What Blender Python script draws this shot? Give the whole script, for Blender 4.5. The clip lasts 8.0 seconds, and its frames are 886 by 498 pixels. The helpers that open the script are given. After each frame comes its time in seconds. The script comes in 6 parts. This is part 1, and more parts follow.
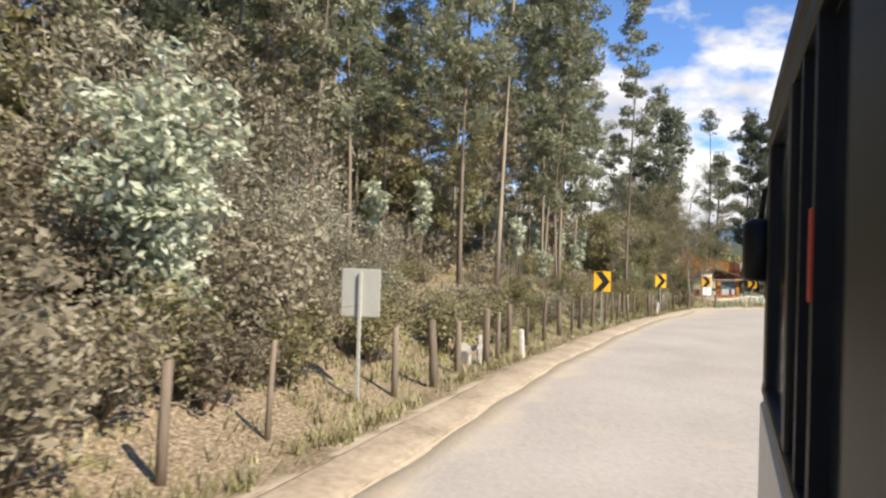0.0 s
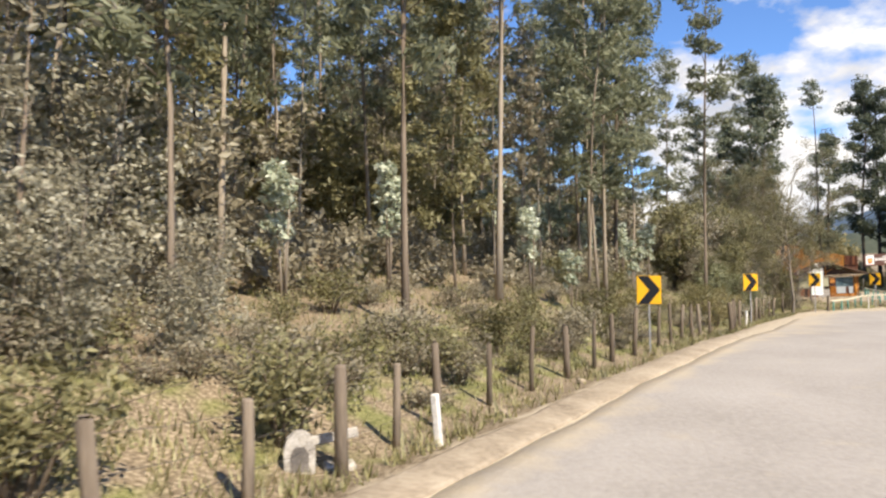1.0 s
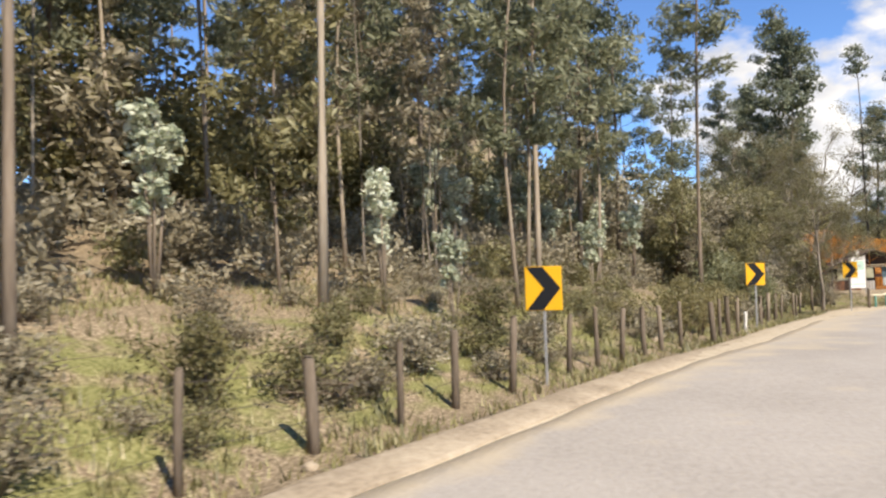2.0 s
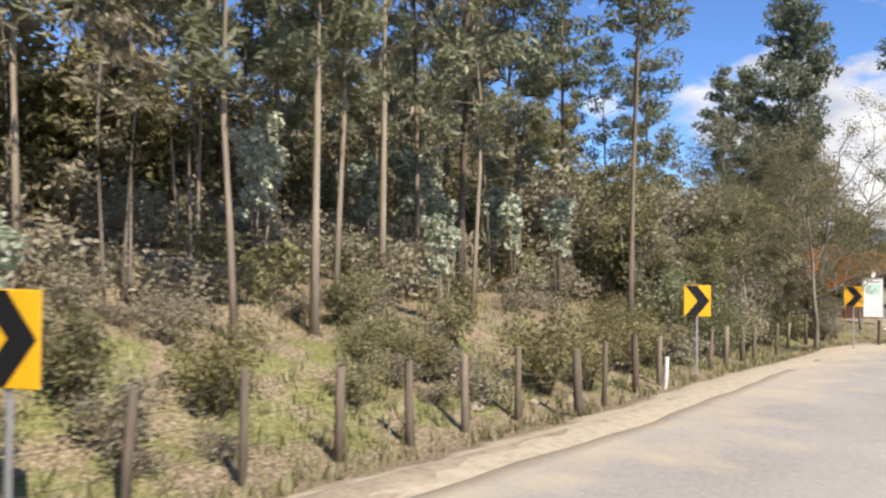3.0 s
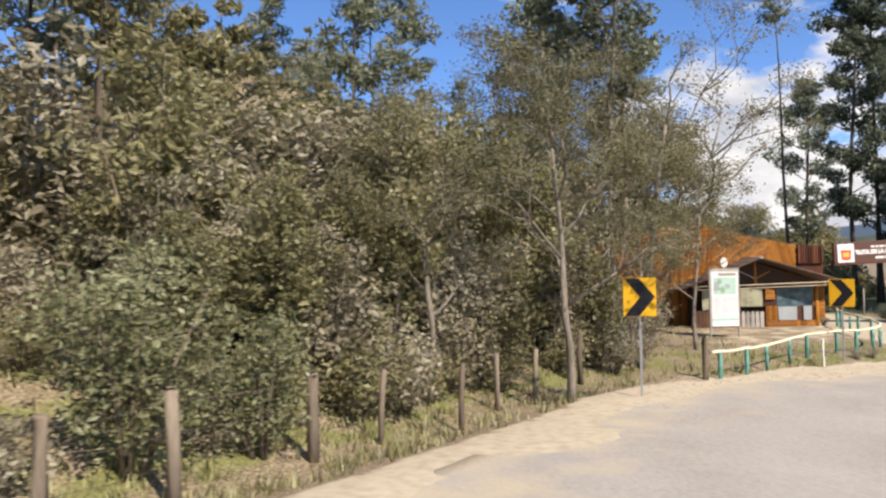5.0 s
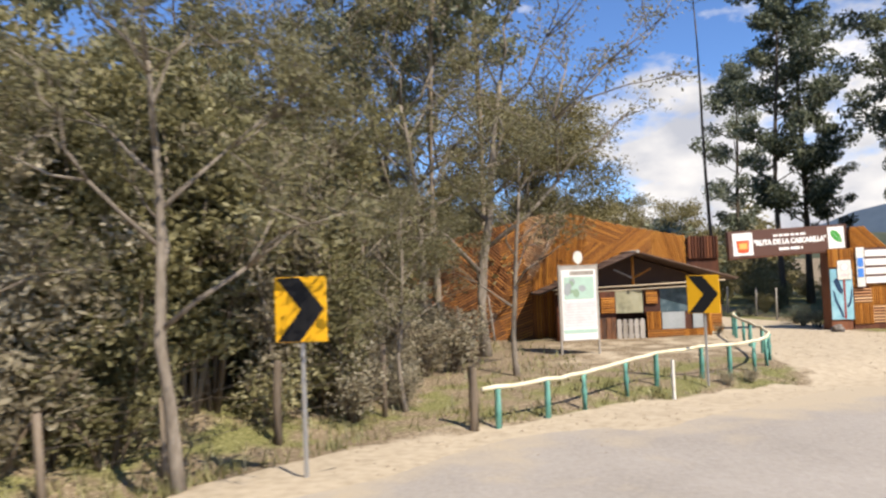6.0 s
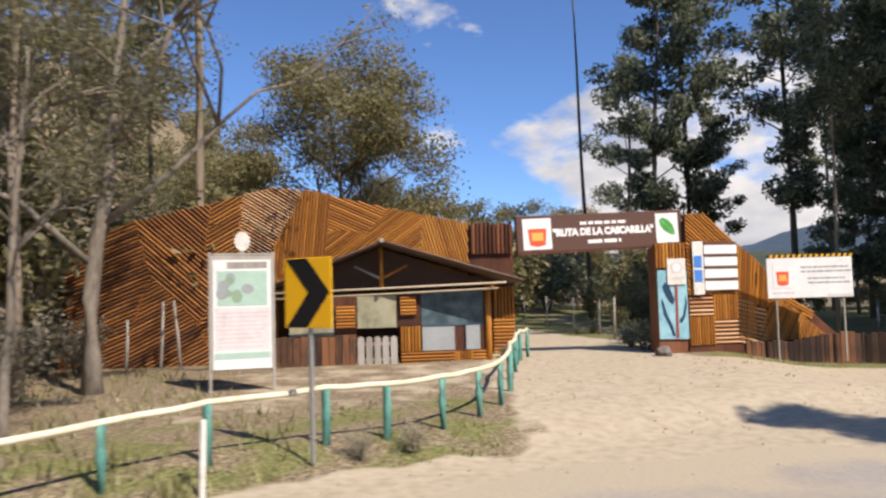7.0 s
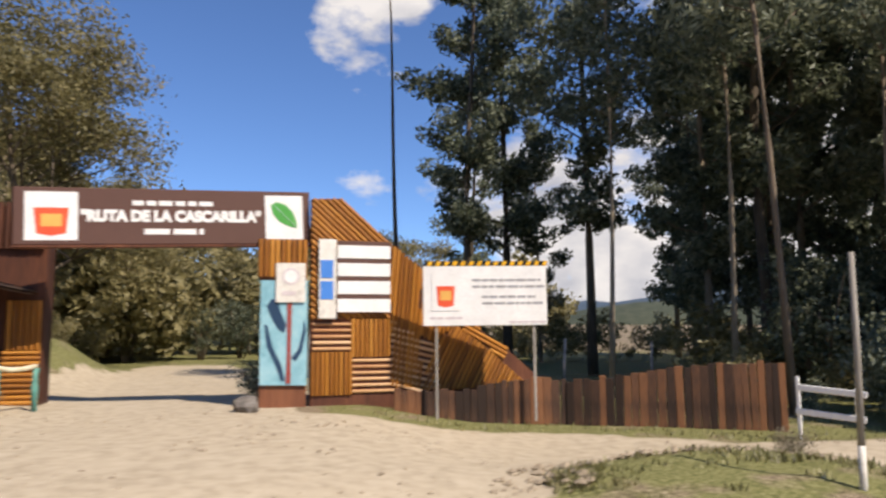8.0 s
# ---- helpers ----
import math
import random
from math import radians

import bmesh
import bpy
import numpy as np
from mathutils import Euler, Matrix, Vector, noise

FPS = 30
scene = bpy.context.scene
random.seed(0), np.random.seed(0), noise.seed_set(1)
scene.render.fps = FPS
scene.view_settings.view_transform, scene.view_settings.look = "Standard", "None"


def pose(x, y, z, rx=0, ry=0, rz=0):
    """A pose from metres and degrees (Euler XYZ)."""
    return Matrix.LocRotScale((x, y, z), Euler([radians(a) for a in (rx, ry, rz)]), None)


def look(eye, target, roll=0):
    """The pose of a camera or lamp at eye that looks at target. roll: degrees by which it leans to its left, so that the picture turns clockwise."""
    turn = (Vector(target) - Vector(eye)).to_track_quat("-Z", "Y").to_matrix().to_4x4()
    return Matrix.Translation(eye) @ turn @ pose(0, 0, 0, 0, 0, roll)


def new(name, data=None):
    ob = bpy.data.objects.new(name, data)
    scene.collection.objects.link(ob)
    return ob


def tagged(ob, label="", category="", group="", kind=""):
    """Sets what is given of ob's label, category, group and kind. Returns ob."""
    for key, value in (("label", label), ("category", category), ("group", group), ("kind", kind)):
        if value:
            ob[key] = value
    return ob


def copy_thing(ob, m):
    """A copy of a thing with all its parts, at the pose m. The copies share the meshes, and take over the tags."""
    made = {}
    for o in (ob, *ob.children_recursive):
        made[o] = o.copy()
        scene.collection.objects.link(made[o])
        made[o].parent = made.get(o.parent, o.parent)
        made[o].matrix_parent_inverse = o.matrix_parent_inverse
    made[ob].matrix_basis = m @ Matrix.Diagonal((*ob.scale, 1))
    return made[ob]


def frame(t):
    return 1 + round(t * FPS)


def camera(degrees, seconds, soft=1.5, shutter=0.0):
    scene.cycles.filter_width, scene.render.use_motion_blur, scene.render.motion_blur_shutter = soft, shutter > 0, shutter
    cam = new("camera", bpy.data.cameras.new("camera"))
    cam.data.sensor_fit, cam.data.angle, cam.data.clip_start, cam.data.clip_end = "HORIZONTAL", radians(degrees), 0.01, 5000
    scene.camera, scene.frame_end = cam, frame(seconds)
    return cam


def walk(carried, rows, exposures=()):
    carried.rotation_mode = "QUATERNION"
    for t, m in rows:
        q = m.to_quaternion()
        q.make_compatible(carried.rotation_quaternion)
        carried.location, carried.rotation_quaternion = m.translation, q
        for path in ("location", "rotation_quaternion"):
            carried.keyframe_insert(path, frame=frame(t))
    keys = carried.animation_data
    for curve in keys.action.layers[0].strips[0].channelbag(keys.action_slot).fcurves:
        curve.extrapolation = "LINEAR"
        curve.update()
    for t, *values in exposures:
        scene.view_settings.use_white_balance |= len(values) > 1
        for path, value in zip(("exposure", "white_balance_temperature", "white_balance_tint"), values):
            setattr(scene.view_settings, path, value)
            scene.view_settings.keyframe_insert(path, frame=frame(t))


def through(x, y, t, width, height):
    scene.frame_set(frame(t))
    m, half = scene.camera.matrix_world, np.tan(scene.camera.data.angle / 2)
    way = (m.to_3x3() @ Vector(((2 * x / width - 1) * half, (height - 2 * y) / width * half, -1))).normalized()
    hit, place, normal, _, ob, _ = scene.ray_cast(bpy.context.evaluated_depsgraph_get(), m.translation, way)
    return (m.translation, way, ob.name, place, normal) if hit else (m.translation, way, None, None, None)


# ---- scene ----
cam = camera(60.5, 8.0, soft=2.4, shutter=0.15)
PATH = [
    (0, (-22.203, -47.892, 3.6), (-22.159, -45.892, 3.621), 1.7),
    (0.5, (-20.259, -43.06, 3.56), (-20.326, -41.061, 3.546), 0.3),
    (1, (-18.159, -38.534, 3.604), (-18.371, -36.546, 3.648), -1.1),
    (1.5, (-15.979, -34.35, 3.525), (-16.262, -32.371, 3.562), -0.6),
    (2, (-13.674, -29.513, 3.291), (-14.005, -27.541, 3.329), -2.0),
    (2.2, (-12.696, -27.998, 3.187), (-13.028, -26.027, 3.251), -2.0),
    (3.3, (-7.65, -16.601, 3.498), (-8.081, -14.648, 3.512), 1.1),
    (3.5, (-6.826, -14.583, 3.418), (-7.251, -12.629, 3.421), 1.1),
    (4, (-4.632, -9.12, 3.062), (-4.946, -7.146, 3.14), 1.0),
    (4.2, (-3.659, -7.273, 2.985), (-3.974, -5.299, 3.047), 1.0),
    (5.3, (0.723, 0.398, 2.675), (0.496, 2.384, 2.745), -1.6),
    (5.5, (1.678, 1.789, 2.639), (1.475, 3.777, 2.714), -1.0),
    (6, (4.657, 6.302, 2.448), (4.5, 8.294, 2.532), -2.2),
    (6.5, (7.767, 10.915, 2.098), (7.695, 12.911, 2.2), -2.5),
    (7, (11.103, 14.996, 1.832), (11.096, 16.992, 1.951), -1.6),
    (7.5, (14.824, 18.568, 1.582), (14.873, 20.562, 1.721), -1.5),
    (8, (18.972, 22.03, 1.223), (19.167, 24.007, 1.458), -0.6),
]
walk(cam, [(t, look(eye, target, roll)) for t, eye, target, roll in PATH],
     [(0, 0.69, 6850, 11), (1, 0.70, 6850, 11), (2, 0.62, 6850, 11), (3.4, 0.58, 6500, 12), (4, 0.58, 6550, 12), (5.5, 0.50, 6800, 12), (6.3, 0.47, 6750, 12), (7, 0.29, 6750, 14), (8, 0.23, 6850, 14)])


# ---------------------------------------------------------------- lie of the land
# left edge of the road, walked from south to north
EDGE = [(-90, -190), (-60, -125), (-28.5, -54.2), (-23, -41), (-19.3, -30.7), (-15.65, -22.1), (-12.0, -14.3),
        (-8.2, -6.4), (-5.4, 0.2), (-2.7, 6.6), (-0.3, 12.2), (1.2, 16.2), (3.8, 19.7), (7.0, 22.6), (10.6, 24.9),
        (15.2, 27.3), (21, 29.8), (30, 32.4), (70, 42), (150, 55)]
RISE = [(-200, 3.0), (-53, 1.3), (-32, 1.08), (-16, 0.98), (-10, 0.76), (2.4, 0.34), (7.7, 0.12), (13, -0.14),
        (18.3, -0.28), (23, -0.36), (28, -0.48), (60, -0.48), (250, -0.3)]
BANK = [(0, 0), (0.5, 0.05), (1.2, -0.12), (2.2, -0.3), (3.5, 0.05), (6, 1.15), (10, 1.9), (20, 4.2), (40, 8.0), (90, 13), (400, 25)]
APRON = [(0, 0), (0.4, 0.1), (1.2, 0.3), (4, 0.42), (9, 0.53), (14, 0.56), (40, 0.7), (90, 1.5), (400, 12)]


def lerp(table, x):
    """Piecewise linear look-up."""
    return float(np.interp(x, [a for a, b in table], [b for a, b in table]))


def smooth(a, b, x):
    t = min(1, max(0, (x - a) / (b - a)))
    return t * t * (3 - 2 * t)


def beside(x, y):
    """Distance to the left of the road's edge (negative on the road) and the distance walked along it."""
    best, walked = (1e9, 0, 0), 0
    for (ax, ay), (bx, by) in zip(EDGE, EDGE[1:]):
        dx, dy = bx - ax, by - ay
        n = math.hypot(dx, dy)
        t = min(1, max(0, ((x - ax) * dx + (y - ay) * dy) / n ** 2))
        off = math.hypot(x - ax - t * dx, y - ay - t * dy)
        if off < best[0] - 1e-6:
            side = dx * (y - ay) - dy * (x - ax)
            best = (off, off if side > 0 else -off, walked + t * n)
        walked += n
    return best[1], best[2]


def road_z(x, y):
    return lerp(RISE, 0.45 * x + 0.89 * y)


def height(x, y):
    """Height of the ground."""
    d, s = beside(x, y)
    z = road_z(x, y)
    mound = 0.17 * smooth(1.15, 0.5, island(x, y))
    if d <= 0:
        sweep = smooth(-3, 7, 0.35 * x + 0.94 * y)
        ragged = d + 0.7 * math.sin(0.9 * x + 1.1 * math.sin(0.7 * y)) + 0.5 * math.sin(2.3 * x - 1.7 * y) - 0.3
        broad = smooth(14, 22, 0.35 * x + 0.94 * y)
        drift = 0.05 - 0.11 * smooth(-0.1 - 0.7 * broad, -2.0 - 2.2 * broad, ragged)
        return z + mound + (1 - sweep) * -0.06 * smooth(0, -0.3, d) + sweep * drift + 0.6 * smooth(-12, -30, d)
    gate = smooth(14, 26, 0.35 * x + 0.94 * y)
    rough = smooth(2.2, 5, d) * (1 - 0.85 * gate) * smooth(300, 80, d)
    bump = (0.13 * math.sin(0.9 * x + 1.3 * math.sin(0.5 * y)) * math.sin(0.8 * y) + 0.10 * math.sin(1.9 * x + 0.7 * y + math.sin(y)) * math.sin(1.3 * y - 0.6 * x)) * rough
    dip = -0.36 * smooth(18.2, 21.5, x) * smooth(0, 3, d) * gate
    hill = 39 * math.exp(-((x + 54) ** 2 + (y - 132) ** 2) / 40 ** 2)
    berm = 1.25 * math.exp(-((x - 10.4 + 0.2 * (y - 43)) / 1.15) ** 2 - ((y - 44) / 4.5) ** 2)
    return z + mound + berm + (1 - gate) * lerp(BANK, d) + gate * lerp(APRON, d) + bump + dip + hill


def island(x, y):
    """Below 1 on the grassy island beside the apron."""
    return ((x - 23.1) / 2.3) ** 2 + ((y - 30.3 - 0.1 * (x - 23.1)) / 1.3) ** 2


def sandy(x, y, d):
    """How bare and sandy the ground is, from 0 to 1, at a place d beside the road's edge."""
    if d <= 0:
        a = smooth(-16, -9, d)
    else:
        gate = smooth(14, 24, 0.35 * x + 0.94 * y) * smooth(70, 50, math.hypot(x - 10, y - 30))
        way_in = smooth(4.2, 2.6, abs(x - 15.4 + 0.2 * max(-1, y - 36)) / (1 - 0.4 * smooth(37, 46, y))) * smooth(60, 51, y) * smooth(26, 28, y)
        front = smooth(11.2, 13.5, x) * smooth(7.0, 4.2, d - 0.28 * max(0, 20 - x)) * smooth(60, 36, x)
        yard = 0.46 * smooth(2.0, 4.2, d) * smooth(13, 10, d) * smooth(3, 7, x)
        verge = smooth(17.0, 18.2, x) * smooth(1.5, 0.7, 36.5 - 0.12 * (x - 18.3) - 0.28 * max(0, x - 22.6) - y)
        turf = gate * smooth(2.5, 5, x) * smooth(12.2, 10.8, x) * smooth(0.0, 0.6, d)
        a = max((0.64 + 0.22 * smooth(-14, -5, y)) * smooth(2.3 - 0.9 * smooth(2, 9, y), 0.7 - 0.4 * smooth(2, 9, y), d) * (1 - gate * 0.45) * (1 - 0.55 * turf), gate * max(way_in, front, yard)) * (1 - verge)
    return a * smooth(0.75, 1.15, island(x, y))


# ---------------------------------------------------------------- light
CLOUDS = (0.35, 0.1, 0.25)
SUN = Vector((0.58, -0.62, 0.93)).normalized()
world = bpy.data.worlds.new("sky")
scene.world = world
world.use_nodes = True
wn, wl = world.node_tree.nodes, world.node_tree.links
wn.clear()
sky = wn.new("ShaderNodeTexSky")
sky.sky_type, sky.sun_disc = "NISHITA", False
sky.sun_elevation = math.asin(SUN.z)
sky.sun_rotation = math.atan2(SUN.x, SUN.y)
sky.altitude, sky.air_density, sky.dust_density, sky.ozone_density = 2200, 1.0, 0.3, 2.0
way = wn.new("ShaderNodeTexCoord")
stretch = wn.new("ShaderNodeMapping")
stretch.inputs["Scale"].default_value = (1, 1, 1.9)
stretch.inputs["Location"].default_value = CLOUDS
puff = wn.new("ShaderNodeTexNoise")
puff.inputs["Scale"].default_value, puff.inputs["Detail"].default_value, puff.inputs["Roughness"].default_value = 3.4, 8, 0.55
lower = wn.new("ShaderNodeSeparateXYZ")
bias = wn.new("ShaderNodeMapRange")
bias.inputs[1].default_value, bias.inputs[2].default_value, bias.inputs[3].default_value, bias.inputs[4].default_value = 0.02, 0.40, 0.075, -0.05
heap = wn.new("ShaderNodeMath")
edge_of_cloud = wn.new("ShaderNodeValToRGB")
edge_of_cloud.color_ramp.elements[0].position, edge_of_cloud.color_ramp.elements[1].position = 0.52, 0.585
tone = wn.new("ShaderNodeTexNoise")
tone.inputs["Scale"].default_value, tone.inputs["Detail"].default_value = 8.0, 5
cloud = wn.new("ShaderNodeValToRGB")
cloud.color_ramp.elements[0].position, cloud.color_ramp.elements[1].position = 0.36, 0.6
cloud.color_ramp.elements[0].color, cloud.color_ramp.elements[1].color = (3.4, 3.6, 4.1, 1), (6.0, 5.95, 5.9, 1)
deep = wn.new("ShaderNodeMix")
deep.data_type, deep.blend_type = "RGBA", "MULTIPLY"
deep.inputs[0].default_value = 1.0
deep.inputs[7].default_value = (0.64, 0.86, 1.14, 1)
over = wn.new("ShaderNodeMix")
over.data_type = "RGBA"
back = wn.new("ShaderNodeBackground")
back.inputs["Strength"].default_value = 0.125
out = wn.new("ShaderNodeOutputWorld")
wl.new(way.outputs["Generated"], stretch.inputs["Vector"])
wl.new(way.outputs["Generated"], lower.inputs[0])
wl.new(lower.outputs[2], bias.inputs[0])
wl.new(stretch.outputs["Vector"], puff.inputs["Vector"])
wl.new(stretch.outputs["Vector"], tone.inputs["Vector"])
# a bank of cumulus stands to the north-north-east
bank_way, bank = wn.new("ShaderNodeVectorMath"), wn.new("ShaderNodeMapRange")
bank_way.operation = "DOT_PRODUCT"
bank_way.inputs[1].default_value = Vector((0.40, 0.90, 0.165)).normalized()
bank.inputs[1].default_value, bank.inputs[2].default_value, bank.inputs[3].default_value, bank.inputs[4].default_value = 0.935, 0.98, -0.06, 0.095
both = wn.new("ShaderNodeMath")
# and a smaller heap higher over the gate
high_way, high, sum_up = wn.new("ShaderNodeVectorMath"), wn.new("ShaderNodeMapRange"), wn.new("ShaderNodeMath")
high_way.operation = "DOT_PRODUCT"
high_way.inputs[1].default_value = Vector((0.0, 0.93, 0.385)).normalized()
high.inputs[1].default_value, high.inputs[2].default_value, high.inputs[3].default_value, high.inputs[4].default_value = 0.9925, 0.998, 0.0, 0.26
wl.new(way.outputs["Generated"], high_way.inputs[0])
wl.new(high_way.outputs["Value"], high.inputs[0])
# the west-north-west is clear
clear_way, clear_sky, less = wn.new("ShaderNodeVectorMath"), wn.new("ShaderNodeMapRange"), wn.new("ShaderNodeMath")
clear_way.operation = "DOT_PRODUCT"
clear_way.inputs[1].default_value = Vector((-0.52, 0.80, 0.32)).normalized()
clear_sky.inputs[1].default_value, clear_sky.inputs[2].default_value, clear_sky.inputs[3].default_value, clear_sky.inputs[4].default_value = 0.84, 0.94, 0.0, -0.12
wl.new(way.outputs["Generated"], clear_way.inputs[0])
wl.new(clear_way.outputs["Value"], clear_sky.inputs[0])
wl.new(bank.outputs[0], less.inputs[0])
wl.new(clear_sky.outputs[0], less.inputs[1])
wl.new(less.outputs[0], sum_up.inputs[0])
wl.new(high.outputs[0], sum_up.inputs[1])
wl.new(way.outputs["Generated"], bank_way.inputs[0])
wl.new(bank_way.outputs["Value"], bank.inputs[0])
wl.new(puff.outputs[0], heap.inputs[0])
wl.new(bias.outputs[0], heap.inputs[1])
wl.new(heap.outputs[0], both.inputs[0])
wl.new(sum_up.outputs[0], both.inputs[1])
wl.new(both.outputs[0], edge_of_cloud.inputs[0])
wl.new(tone.outputs[0], cloud.inputs[0])
wl.new(sky.outputs[0], deep.inputs[6])
wl.new(edge_of_cloud.outputs[0], over.inputs[0])
wl.new(deep.outputs[2], over.inputs[6])
wl.new(cloud.outputs[0], over.inputs[7])
wl.new(over.outputs[2], back.inputs[0])
wl.new(back.outputs[0], out.inputs[0])

sun = new("sun", bpy.data.lights.new("sun", "SUN"))
sun.data.energy, sun.data.angle, sun.data.color = 5.0, radians(0.53), (1.0, 0.93, 0.82)
sun.matrix_world = look(SUN * 50, (0, 0, 0))


# ---------------------------------------------------------------- materials
def material(name, colors, scale=4.0, rough=0.8, bump=0.3, fine=None, metal=0.0, space="Object", spread=0.35, stretch=(1, 1, 1), random_hue=0.0, spec=0.3):
    """Two noises, coarse and fine, drive the colour between the given ones; the fine one drives the relief too."""
    m = bpy.data.materials.new(name)
    m.use_nodes = True
    n, l = m.node_tree.nodes, m.node_tree.links
    bsdf = n["Principled BSDF"]
    if space == "World":
        src = n.new("ShaderNodeNewGeometry").outputs["Position"]
    else:
        src = n.new("ShaderNodeTexCoord").outputs["Object"]
    mp = n.new("ShaderNodeMapping")
    mp.inputs["Scale"].default_value = stretch
    l.new(src, mp.inputs["Vector"])
    a, b = n.new("ShaderNodeTexNoise"), n.new("ShaderNodeTexNoise")
    a.inputs["Scale"].default_value, a.inputs["Detail"].default_value = scale, 4
    b.inputs["Scale"].default_value, b.inputs["Detail"].default_value = fine or scale * 7, 5
    for q in (a, b):
        l.new(mp.outputs[0], q.inputs["Vector"])
    mix = n.new("ShaderNodeMix")
    mix.inputs[0].default_value = 0.45
    l.new(a.outputs[0], mix.inputs[2])
    l.new(b.outputs[0], mix.inputs[3])
    last = mix.outputs[0]
    if random_hue:
        info = n.new("ShaderNodeObjectInfo")
        add = n.new("ShaderNodeMath")
        add.operation = "MULTIPLY_ADD"
        add.inputs[1].default_value, add.inputs[2].default_value = random_hue, -random_hue / 2
        l.new(info.outputs["Random"], add.inputs[0])
        more = n.new("ShaderNodeMath")
        l.new(add.outputs[0], more.inputs[0])
        l.new(last, more.inputs[1])
        last = more.outputs[0]
    ramp = n.new("ShaderNodeValToRGB")
    e = ramp.color_ramp.elements
    while len(e) < len(colors):
        e.new(0.5)
    for i, c in enumerate(colors):
        e[i].position = 0.5 + spread * (i / max(1, len(colors) - 1) - 0.5) * 1.2
        e[i].color = (*c, 1)
    l.new(last, ramp.inputs[0])
    l.new(ramp.outputs[0], bsdf.inputs["Base Color"])
    bsdf.inputs["Roughness"].default_value, bsdf.inputs["Metallic"].default_value = rough, metal
    bsdf.inputs["Specular IOR Level"].default_value = spec
    if bump:
        bp = n.new("ShaderNodeBump")
        bp.inputs["Strength"].default_value, bp.inputs["Distance"].default_value = bump, 0.02
        l.new(b.outputs[0], bp.inputs["Height"])
        l.new(bp.outputs[0], bsdf.inputs["Normal"])
    return m


def leaf_material(name, colors, through=0.3, rough=0.5, spec=0.4, speckle=0.36):
    """Leaves: each island takes its own tone; some light passes through."""
    m = bpy.data.materials.new(name)
    m.use_nodes = True
    n, l = m.node_tree.nodes, m.node_tree.links
    bsdf, outp = n["Principled BSDF"], n["Material Output"]
    geo, info = n.new("ShaderNodeNewGeometry"), n.new("ShaderNodeObjectInfo")
    big = n.new("ShaderNodeTexNoise")
    big.inputs["Scale"].default_value = 0.5
    l.new(geo.outputs["Position"], big.inputs["Vector"])
    s1 = n.new("ShaderNodeMath")
    s1.operation = "MULTIPLY_ADD"
    s1.inputs[1].default_value = speckle
    l.new(geo.outputs["Random Per Island"], s1.inputs[0])
    s2 = n.new("ShaderNodeMath")
    s2.operation = "MULTIPLY_ADD"
    s2.inputs[1].default_value, s2.inputs[2].default_value = 0.25, 0.055 - 0.5 * speckle
    l.new(info.outputs["Random"], s2.inputs[0])
    s3 = n.new("ShaderNodeMath")
    s3.operation = "MULTIPLY_ADD"
    s3.inputs[1].default_value = 0.78
    l.new(big.outputs[0], s3.inputs[0])
    l.new(s2.outputs[0], s3.inputs[2])
    l.new(s3.outputs[0], s1.inputs[2])
    ramp = n.new("ShaderNodeValToRGB")
    e = ramp.color_ramp.elements
    while len(e) < len(colors):
        e.new(0.5)
    for i, c in enumerate(colors):
        e[i].position = 0.1 + 0.85 * i / (len(colors) - 1)
        e[i].color = (*c, 1)
    l.new(s1.outputs[0], ramp.inputs[0])
    l.new(ramp.outputs[0], bsdf.inputs["Base Color"])
    bsdf.inputs["Roughness"].default_value, bsdf.inputs["Specular IOR Level"].default_value = rough, spec
    tr = n.new("ShaderNodeBsdfTranslucent")
    l.new(ramp.outputs[0], tr.inputs[0])
    mx = n.new("ShaderNodeMixShader")
    mx.inputs[0].default_value = through
    l.new(bsdf.outputs[0], mx.inputs[1])
    l.new(tr.outputs[0], mx.inputs[2])
    l.new(mx.outputs[0], outp.inputs[0])
    return m


def plain(name, color, rough=0.6, metal=0.0, spec=0.3, dirt=0.12, scale=3.0):
    lo = tuple(c * (1 - dirt) for c in color)
    hi = tuple(min(1, c * (1 + dirt)) for c in color)
    return material(name, [lo, color, hi], scale=scale, rough=rough, bump=0.05, metal=metal, spec=spec)


